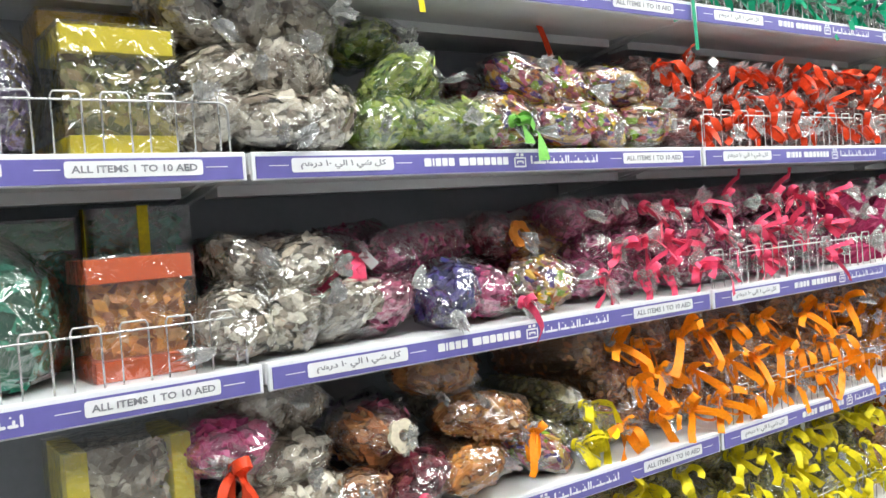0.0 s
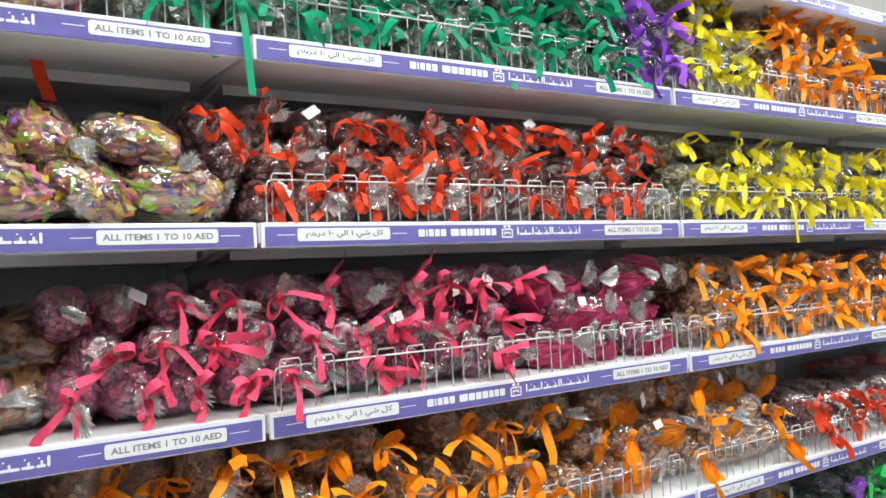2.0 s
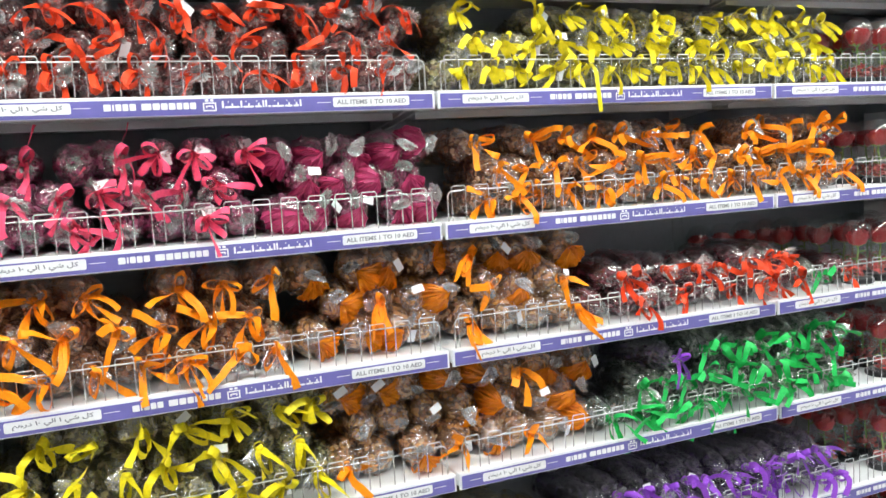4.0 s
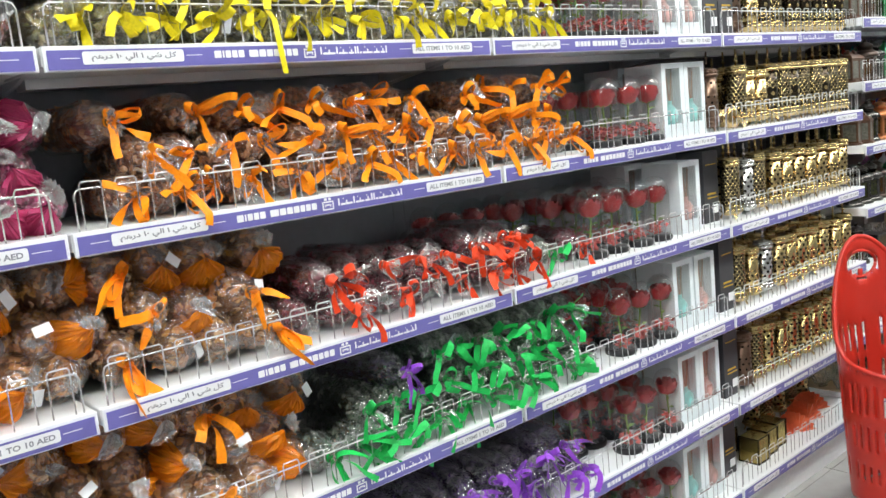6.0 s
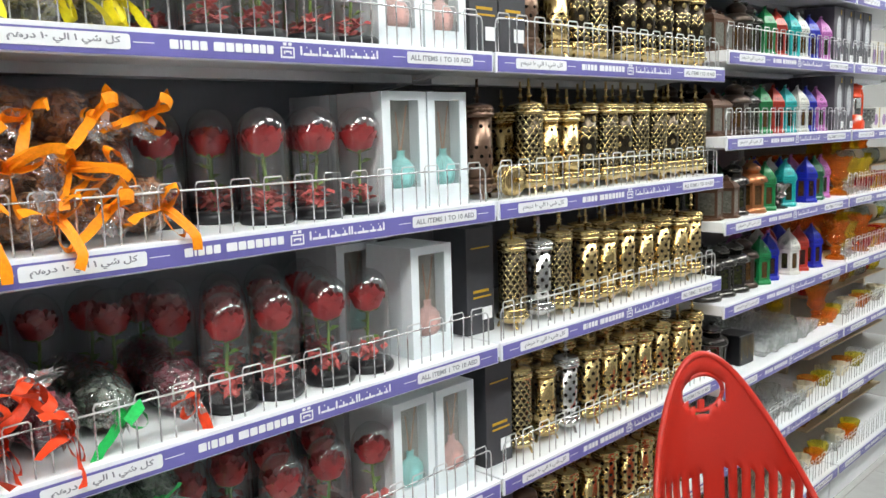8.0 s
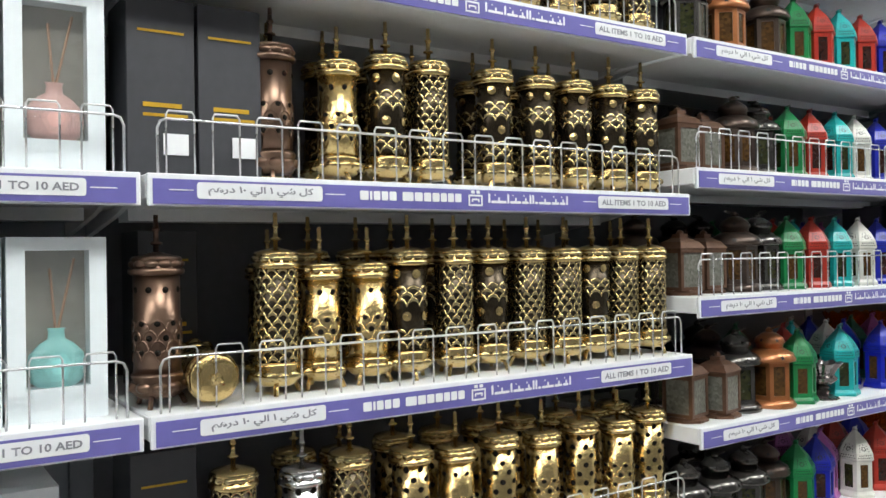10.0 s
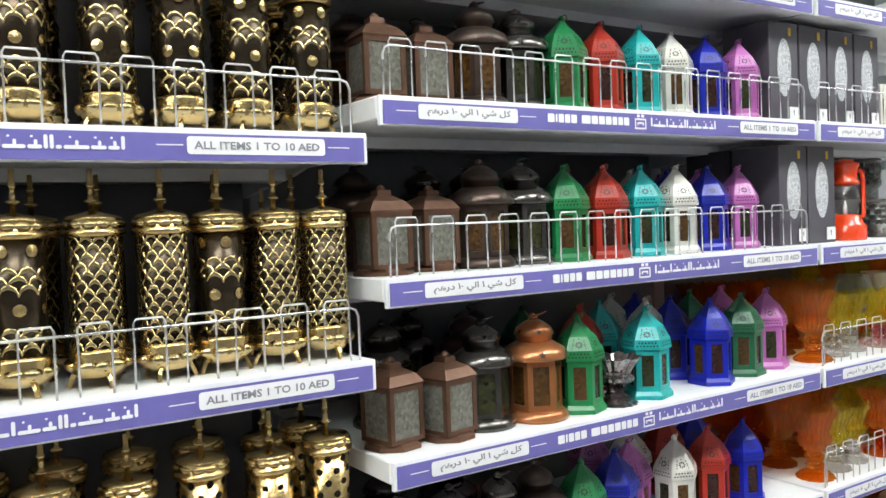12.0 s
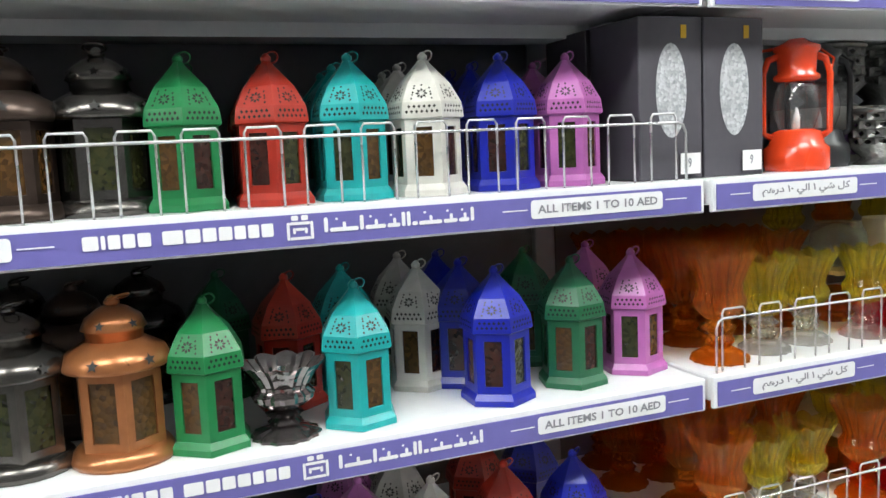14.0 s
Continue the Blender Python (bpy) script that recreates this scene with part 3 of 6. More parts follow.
def put(master, m):
    """The first use places the master itself, later ones copies."""
    if master.get("used", 1) == 0:
        master["used"] = 1
        master.matrix_basis = m @ Matrix.Diagonal((*master.scale, 1))
        return master
    c = copy_thing(master, m)
    return c


def rolls(z, x0, x1, pal, rib, layers=2, pitch=0.083, y0=0.05, jitter=1.0, r=0.043, frac=1.0, zl=0.066):
    """Stacked rolls lying with their tied mouths to the aisle."""
    for k in range(layers):
        n = max(1, round((x1 - x0) / pitch) - (k % 2))
        for i in range(n):
            if k == layers - 1 and rng.random() > frac:
                continue
            x = x0 + pitch * (i + 0.5 + 0.5 * (k % 2)) + rng.uniform(-0.010, 0.010) * jitter
            y = y0 + 0.016 * k + rng.uniform(-0.012, 0.018) * jitter
            zz = z + 0.0205 + r * 1.02 + k * zl + (rng.uniform(-0.004, 0.008) if k else 0.003)
            m = pose(x, y, zz, rng.uniform(-5, 3) - 2 * k, rng.uniform(-75, 75), rng.uniform(-13, 13) * jitter)
            tie = rng.choice(("rust", "rust", "orange", None)) if rib == "rust" else (None if rib in ("red", "pink", "magenta") and rng.random() < 0.1 else rib)
            put(bag_master(pal, tie, rng.randrange(5), r=r), m)


def pouches(z, x0, x1, pal, rib, layers=2, pitch=0.112, y0=0.06, frac=1.0):
    for k in range(layers):
        n = max(1, round((x1 - x0) / pitch) - (k % 2))
        for i in range(n):
            if k and k == layers - 1 and rng.random() > frac:
                continue
            x = x0 + pitch * (i + 0.5 + 0.5 * (k % 2)) + rng.uniform(-0.012, 0.012)
            y = y0 + 0.03 * k + rng.uniform(-0.012, 0.02)
            zz = z + 0.0205 + 0.052 + k * 0.080 + rng.uniform(0, 0.004)
            m = pose(x, y, zz, rng.uniform(-25, 25), rng.uniform(-35, 35), rng.uniform(-40, 40))
            put(bag_master(pal, rib, rng.randrange(3), kind="pouch"), m)


L = dict(zip(range(1, 8), LEVELS))
# bay b
pouches(L[1], -0.10, 0.22, "violet", None, 2)
pouches(L[1], 0.22, 0.80, "mixed", None, 3)
pouches(L[2], -0.07, 0.20, "grey", None, 4, 0.09, frac=0.7)
pouches(L[2], -0.02, 0.30, "grey", None, 3, y0=0.20)
pouches(L[2], 0.20, 0.45, "lime", None, 3, 0.105, frac=0.6)
pouches(L[2], 0.27, 0.42, "lime", None, 3, 0.105, y0=0.12)
put(bag_master("lime", "lime", 1, kind="pouch"), pose(0.46, 0.075, L[2] + 0.07, 0, 20, 30))
pouches(L[2], 0.48, 0.93, "mixed", None, 2, 0.118, frac=0.9)
pouches(L[2], 0.46, 0.93, "wine", None, 2, 0.12, y0=0.22)
pouches(L[3], -0.07, 0.20, "grey", None, 2, 0.09)
pouches(L[3], -0.02, 0.40, "wine", None, 2, 0.10, y0=0.30)
pouches(L[3], 0.0, 0.30, "grey", None, 2, y0=0.20)
pouches(L[3], 0.20, 0.30, "rose", None, 1)
pouches(L[3], 0.30, 0.40, "violet", None, 1)
pouches(L[3], 0.40, 0.51, "magenta", "pink", 1)
pouches(L[3], 0.54, 0.68, "mixed", None, 1)
put(bag_master("magenta", "pink", 0), pose(0.25, 0.12, L[3] + 0.150, 4, 20, -68))
put(bag_master("magenta", "pink", 1), pose(0.20, 0.20, L[3] + 0.16, 4, 20, -50))
put(bag_master("magenta", "pink", 3), pose(0.24, 0.19, L[3] + 0.07, 0, 20, -75))
pouches(L[3], 0.44, 0.82, "wine", None, 2, y0=0.24)
pouches(L[3], 0.60, 0.72, "amber", None, 2, y0=0.17)
pouches(L[4], 0.0, 0.12, "grey", None, 3, 0.06)
pouches(L[4], -0.06, 0.35, "plum", None, 2, y0=0.2)
pouches(L[4], 0.10, 0.21, "brown", None, 2)
pouches(L[4], 0.22, 0.32, "wine", "pink", 1)
pouches(L[4], 0.33, 0.47, "amber", None, 3)
put(bag_master("amber", "orange", 1, kind="pouch"), pose(0.47, 0.08, L[4] + 0.14, 10, 0, 10))
pouches(L[4], 0.49, 0.59, "mixed", None, 1)
pouches(L[4], 0.36, 0.62, "grey", None, 2, y0=0.2)
rolls(L[4], 0.58, 0.72, "straw", "yellow", 2)
put(bag_master("magenta", "red", 1, kind="pouch"), pose(-0.045, 0.06, L[4] + 0.20, 10, 0, -10))
pouches(L[5], 0.0, 0.7, "magenta", "pink", 2)


def flower_tag(bag, mat, r):
    """Six-petalled felt flower with an open middle, tied to the front of a bag."""
    bm = bmesh.new()
    n = 48
    rows = []
    for k, y in ((0.36, -0.003), (0.40, -0.008), (1.0, -0.008), (1.03, -0.003), (1.0, 0.0), (0.40, 0.0)):
        ring_v = []
        for i in range(n):
            a = 2 * math.pi * i / n
            q = r * k * (1 + (0.16 * abs(math.cos(3 * a)) - 0.08 if k > 0.5 else 0))
            ring_v.append(bm.verts.new((q * math.cos(a), y, q * math.sin(a))))
        rows.append(ring_v)
    for a, b in zip(rows, rows[1:] + rows[:1]):
        for i in range(n):
            bm.faces.new((a[i], a[(i + 1) % n], b[(i + 1) % n], b[i]))
    o = part("flower_tag", bm, mat, bag, "flower-shaped felt tag")
    o.matrix_basis = pose(0.0, -0.076, 0.004, -14, 0, 8)


ORANGE_FELT = plain("orange_felt", (0.80, 0.26, 0.03), 0.8, vary=0.2, grain=200, bump=0.3)
CREAM_FELT = plain("cream_felt", (0.62, 0.55, 0.42), 0.8, vary=0.2, grain=200, bump=0.3)
flower_tag(put(bag_master("wine", None, 9, kind="pouch"), pose(0.59, 0.20, L[3] + 0.165, 0, 5, 0)), ORANGE_FELT, 0.026)
flower_tag(put(bag_master("rose", None, 9, kind="pouch"), pose(0.235, 0.105, L[4] + 0.160, 0, -5, 0)), CREAM_FELT, 0.026)
# runs of rolls: level, from, to, filling, ribbon, layers
RUNS = [
    (1, 0.82, 1.88, "moss", "jade", 5), (1, 1.88, 2.06, "plum", "purple", 3), (1, 2.06, 2.40, "straw", "yellow", 5), (1, 2.40, 3.0, "brown", "orange", 4), (1, 3.0, 3.98, "red", "red", 2),
    (2, 0.92, 2.02, "red", "red", 3), (2, 2.03, 3.31, "straw", "yellow", 3),
    (3, 0.69, 1.62, "magenta", "pink", 3), (3, 1.62, 2.06, "magenta", "fuchsia", 3), (3, 2.08, 3.33, "brown", "orange", 3),
    (4, 0.71, 1.66, "brown", "orange", 3), (4, 1.66, 2.42, "amber", "rust", 3), (4, 2.42, 3.18, "wine", "red", 2), (4, 3.18, 3.27, "moss", "green", 1), (4, 3.27, 3.35, "wine", "red", 1),
    (5, 0.70, 1.70, "straw", "yellow", 3), (5, 1.70, 2.42, "amber", "rust", 3), (5, 2.43, 2.75, "moss", "green", 2), (5, 2.75, 3.30, "moss", "green", 3),
    (6, 1.0, 2.0, "brown", "orange", 1), (6, 2.0, 2.36, "straw", "yellow", 2), (6, 2.36, 3.30, "plum", "purple", 2),
    (7, 1.0, 2.0, "straw", "yellow", 1), (7, 2.0, 2.6, "brown", "orange", 1), (7, 2.6, 3.34, "rose", "pink", 2),
]
for lv, x0, x1, pal, rib, layers in RUNS:
    fat = pal == "amber" or (lv in (4, 5) and pal in ("brown", "straw"))
    rolls(L[lv], x0, x1, pal, rib, layers, 0.094 if fat else (0.070 if rib in ("green", "purple") else 0.083), r=0.050 if fat else 0.043, zl=0.076 if fat else 0.066, frac=(0.95 if pal in ("wine", "plum") else 0.84 if pal == "straw" else 0.96 if pal in ("red", "magenta") else 0.92 if pal in ("amber", "brown") else 0.80) if layers > 1 else 1.0)
put(bag_master("plum", "purple", 1), pose(2.68, 0.06, L[5] + 0.19, -3, 10, 8))

# ---- rose domes ----
GLASS = film_material("clear_glass", (0.97, 0.98, 0.98), 0.010, 0.02, 0.02, 10, 0.11, edge=0.45, power=3.2)
ROSE = plain("rose_petal", (0.46, 0.014, 0.018), 0.55, vary=0.3, grain=80)
FALLEN = plain("fallen_petals", (0.62, 0.10, 0.09), 0.55, vary=0.35, grain=80)
STEM = plain("rose_stem", (0.16, 0.26, 0.05), 0.6, vary=0.25)


def rose_dome():
    d = tagged(empty("rose_dome"), "red rose under a clear glass dome on black base", "rose dome", "rose domes")
    part("base", lathe([(0.044, 0), (0.047, 0.004), (0.047, 0.012), (0.043, 0.016)], 20), BLACK, d, "round black base", True)
    bm = lathe([(0.042, 0.014), (0.042, 0.13), (0.039, 0.147), (0.031, 0.161), (0.017, 0.171), (0.002, 0.174)], 20, caps=False)
    part("dome", bm, GLASS, d, "clear glass dome", True)
    bm = tube(bmesh.new(), [(0, 0, 0.014), (0.003, 0.002, 0.05), (-0.002, 0, 0.09), (0, 0, 0.112)], 0.0030, 6)
    for a, z in ((0.4, 0.06), (2.6, 0.08), (4.4, 0.05), (1.2, 0.097), (2.3, 0.097), (3.3, 0.097), (4.4, 0.097), (5.4, 0.097)):
        c, s = math.cos(a), math.sin(a)
        v = [bm.verts.new(p) for p in ((0, 0, z), (0.012 * c - 0.006 * s, 0.012 * s + 0.006 * c, z + 0.010), (0.026 * c, 0.026 * s, z + 0.008), (0.012 * c + 0.006 * s, 0.012 * s - 0.006 * c, z + 0.006))]
        bm.faces.new(v)
    part("stem", bm, STEM, d, "green stem with leaves")
    bm = bmesh.new()
    for layer, (rr, zz, n, h) in enumerate(((0.034, 0.100, 6, 0.036), (0.030, 0.101, 6, 0.042), (0.023, 0.105, 5, 0.041), (0.016, 0.108, 5, 0.040), (0.008, 0.110, 3, 0.040))):
        for i in range(n):
            a0 = 2 * math.pi * (i + 0.5 * layer) / n
            g = []
            for u in range(5):
                a = a0 + (u - 2) * 0.36
                for k, (fr, fz) in enumerate(((0.16, 0.0), (0.70, 0.22), (0.92, 0.64), (1.04, 1.0))):
                    e = 1 - 0.10 * (u - 2) ** 2 * (k == 3)
                    g.append(bm.verts.new((rr * fr * math.cos(a), rr * fr * math.sin(a), zz + h * fz * e)))
            for u in range(4):
                for k in range(3):
                    bm.faces.new((g[u * 4 + k], g[u * 4 + 4 + k], g[u * 4 + 5 + k], g[u * 4 + 1 + k]))
    part("bloom", bm, ROSE, d, "red rose bloom", True)
    bm = bmesh.new()
    q = random.Random(3)
    for i in range(30):
        a, rr = q.uniform(0, 6.28), q.uniform(0.004, 0.033)
        c = Vector((rr * math.cos(a), rr * math.sin(a), 0.019 + q.uniform(0, 0.030)))
        u = Vector((q.uniform(-1, 1), q.uniform(-1, 1), q.uniform(-0.5, 0.5))).normalized() * 0.013
        w = Vector((-u.y, u.x, q.uniform(-0.006, 0.006)))
        m = bm.verts.new(c + Vector((0, 0, 0.003)))
        v = [bm.verts.new(p) for p in (c + u, c + w * 0.7, c - u, c - w * 0.7)]
        for k in range(4):
            bm.faces.new((v[k], v[(k + 1) % 4], m))
    part("fallen_petal", bm, FALLEN, d, "loose pale red petals")
    return d


dome = rose_dome()
dome.scale = (1.0, 1.0, 1.12)
dome["used"] = 0
for lv in range(2, 8):
    for row in range(3):
        for i in range(4 if row < 2 else 5):
            x = 3.40 + 0.1 * i + rng.uniform(-0.01, 0.01) - (0.09 if row == 2 else 0.045 * row)
            if row == 0 and i == 0 and lv in (3, 5, 6):
                continue
            put(dome, pose(x, 0.075 + 0.105 * row + rng.uniform(-0.008, 0.008), L[lv] + 0.0205, 0, 0, rng.uniform(0, 360)))
    if lv == 4:
        for i in range(5):
            put(dome, pose(3.02 + 0.09 * i, 0.34, L[lv] + 0.0205, 0, 0, 50 * i))

# ---- window gift boxes with reed diffusers ----
BOXW = plain("white_carton", (0.78, 0.83, 0.86), 0.45, vary=0.03)
BOXIN = plain("taupe_lining", (0.36, 0.33, 0.29), 0.6, vary=0.2)
AQUA = plain("aqua_ceramic", (0.30, 0.66, 0.64), 0.3)
BLUSH = plain("blush_ceramic", (0.70, 0.42, 0.38), 0.3)
REED = plain("wooden_reed", (0.45, 0.25, 0.16), 0.7)


def gift_box(tint):
    w, d, h = 0.112, 0.135, 0.222
    g = tagged(empty("gift_box"), "white window carton holding a %s reed diffuser" % ("aqua" if tint is AQUA else "blush pink"), "gift box", "window gift boxes")
    bm = cube(0, 0.030, 0, w, d, h, 0.001)
    fr, fb, ft = 0.020, 0.040, 0.016
    for q in ((0, 0, fr, h), (w - fr, 0, w, h), (fr, 0, w - fr, fb), (fr, h - ft, w - fr, h)):
        box(bm, q[0], 0, q[1], q[2], 0.030, q[3])
    part("carton", bm, BOXW, g)
    part("lining", cube(fr, 0.0285, fb, w - fr, 0.0297, h - ft), BOXIN, g)
    part("vase", lathe([(0.022, fb), (0.031, fb + 0.008), (0.034, fb + 0.026), (0.031, fb + 0.040), (0.020, fb + 0.052), (0.010, fb + 0.058), (0.009, fb + 0.068), (0.011, fb + 0.071)], 18, c=(w / 2, 0.0)), tint, g, "small ceramic vase", True).scale = (1, 0.45, 1)
    g.children[-1].location.y = 0.0155
    for dx, dz in ((0.022, 0.010), (-0.006, 0.022)):
        part("reed", tube(bmesh.new(), [(w / 2, 0.016, fb + 0.060), (w / 2 + dx, 0.020, h - ft - dz)], 0.0017), REED, g)
    part("pane", cube(fr, 0.0012, fb, w - fr, 0.0022, h - ft), GLASS, g, "clear plastic window")
    g["used"] = 0
    return g


ga, gb = gift_box(AQUA), gift_box(BLUSH)
for lv in range(2, 8):
    for i in range(2):
        if lv == 4 and i == 1:
            continue
        put((ga, gb)[(i * (lv > 4) + (lv == 4) + (lv == 2)) % 2], pose(3.735 + 0.118 * i + (0.06 if lv == 4 else 0), 0.045, L[lv] + 0.0205, 0, 0, rng.uniform(-1.5, 1.5)))
        put((ga, gb)[i % 2], pose(3.735 + 0.118 * i, 0.20, L[lv] + 0.0205, 0, 0, rng.uniform(-1.5, 1.5)))
CHAR = plain("charcoal_carton", (0.045, 0.045, 0.052), 0.55, vary=0.15)
GOLDINK = plain("gold_print", (0.60, 0.36, 0.03), 0.4, 0.3)
cb = tagged(new("burner_carton", finish(cube(0, 0, 0, 0.088, 0.10, 0.236, 0.001), "burner_carton", CHAR)), "tall charcoal carton with gold printed bars", "carton", "charcoal cartons")
for a in ((0.020, 0.080, 0.078, 0.084), (0.020, 0.092, 0.070, 0.098), (0.014, 0.190, 0.074, 0.193)):
    part("printed_bar", cube(a[0], -0.0012, a[1], a[2], -0.0002, a[3]), GOLDINK, cb)
part("price_tag", cube(0.045, -0.003, 0.030, 0.078, -0.002, 0.058), CARD, cb, "white price tag")
cb["used"] = 0
for lv, xs in ((2, (3.995, 4.088)), (3, (4.045,)), (4, (4.0,)), (5, (4.02,)), (6, (4.02,)), (7, (4.03,))):
    for x in xs:
        put(cb, pose(x, 0.06 if lv in (2, 5, 6) else (0.22 if lv == 3 else 0.09), L[lv] + 0.0205))

# ---- incense burners ----
GOLD = plain("polished_brass", (0.62, 0.46, 0.21), 0.24, 1.0, vary=0.15, grain=90.0, bump=0.45)
DARKGOLD = plain("antique_brass", (0.52, 0.41, 0.21), 0.22, 1.0, vary=0.25)
BRONZE = plain("brown_bronze", (0.17, 0.105, 0.075), 0.30, 0.9, vary=0.25)
SILVER = plain("silver_plate", (0.62, 0.61, 0.60), 0.22, 1.0, vary=0.12)
BLACKENED = plain("blackened_brass", (0.050, 0.037, 0.024), 0.26, 0.85, vary=0.35)
# near-black: paints the shade inside burner holes, also colours the gilt box edging
HOLE_SHADE_EDGING = plain("hole_shade_and_edging", (0.010, 0.008, 0.006), 0.85, vary=0.3)
HOLE_SHADE_EDGING.node_tree.nodes["Principled BSDF"].inputs["Specular IOR Level"].default_value = 0.1


def fret(r, z0, z1, n, rows, hole, stagger=True, sink=0.90):
    """Pierced cylinder: cells with a lozenge opening."""
    bm = bmesh.new()

    def at(u, v, k=1.0):
        a = 2 * math.pi * u / n
        return bm.verts.new((k * r * math.cos(a), k * r * math.sin(a), z0 + (z1 - z0) * v / rows))
    for j in range(rows):
        for i in range(n):
            u = i + (0.5 if stagger and j % 2 else 0)
            c = [at(x, y) for x, y in ((u, j), (u + 0.5, j), (u + 1, j), (u + 1, j + 1), (u + 0.5, j + 1), (u, j + 1))]
            h = hole / 2
            d = [at(u + 0.5, j + 0.5 - h, sink), at(u + 0.5 + h, j + 0.5, sink), at(u + 0.5, j + 0.5 + h, sink), at(u + 0.5 - h, j + 0.5, sink)]
            for f in ((c[0], c[1], d[0]), (c[1], c[2], d[0]), (c[2], d[1], d[0]), (c[2], c[3], d[1]), (c[3], d[2], d[1]), (c[3], c[4], d[2]), (c[4], c[5], d[2]), (c[5], d[3], d[2]), (c[5], c[0], d[3]), (c[0], d[0], d[3])):
                bm.faces.new(f)
    bmesh.ops.remove_doubles(bm, verts=bm.verts, dist=0.00005)
    return bm


def beads(r, z, n, size):
    """A collar of round beads worked in one band."""
    bm = bmesh.new()
    m, rows = n * 6, 5
    g = []
    for k in range(rows):
        e = -1 + 2 * k / (rows - 1)
        g.append([])
        for i in range(m):
            a = 2 * math.pi * i / m
            swell = abs(math.sin(0.5 * n * a)) ** 0.7
            q = r - 0.002 + size * swell * math.sqrt(1 - 0.98 * e * e)
            g[-1].append(bm.verts.new((q * math.cos(a), q * math.sin(a), z + e * size * (0.45 + 0.55 * swell))))
    for p, q in zip(g, g[1:]):
        for i in range(m):
            bm.faces.new((p[i], p[(i + 1) % m], q[(i + 1) % m], q[i]))
    return bm


def scales(r, z0, z1, n, rows, width=0.0025):
    """Net of overlapping half-rings worked round a cylinder, each row set off by half a ring."""
    bm = bmesh.new()
    m = n * 8
    h = (z1 - z0) / (rows + 0.5)
    for j in range(rows):
        g = [[], [], []]
        for i in range(m):
            a = 2 * math.pi * i / m
            f = abs(math.sin(0.5 * n * a + (math.pi / 2 if j % 2 else 0)))
            z = z0 + h * (j + 0.98 * f ** 0.5)
            for k, (rr, dz) in enumerate(((0.985, -width), (1.05 - 0.03 * f, 0.0), (0.985, width))):
                g[k].append(bm.verts.new((r * rr * math.cos(a), r * rr * math.sin(a), z + dz)))
        for p, q in zip(g, g[1:]):
            for i in range(m):
                bm.faces.new((p[i], p[(i + 1) % m], q[(i + 1) % m], q[i]))
    return bm


def coins(r, heights, n, size):
    """Small flat discs fixed round a cylinder."""
    bm = bmesh.new()
    for j, z in enumerate(heights):
        for i in range(n):
            a = 2 * math.pi * (i + 0.5 * (j % 2)) / n
            n0, u0 = Vector((math.cos(a), math.sin(a), 0)), Vector((-math.sin(a), math.cos(a), 0))
            mid = bm.verts.new(n0 * (r * 1.05) + Vector((0, 0, z)))
            edge = [bm.verts.new(n0 * r + u0 * (size * math.cos(t)) + Vector((0, 0, z + size * math.sin(t)))) for t in [2 * math.pi * k / 10 for k in range(10)]]
            for k in range(10):
                bm.faces.new((edge[k], edge[(k + 1) % 10], mid))
    return bm


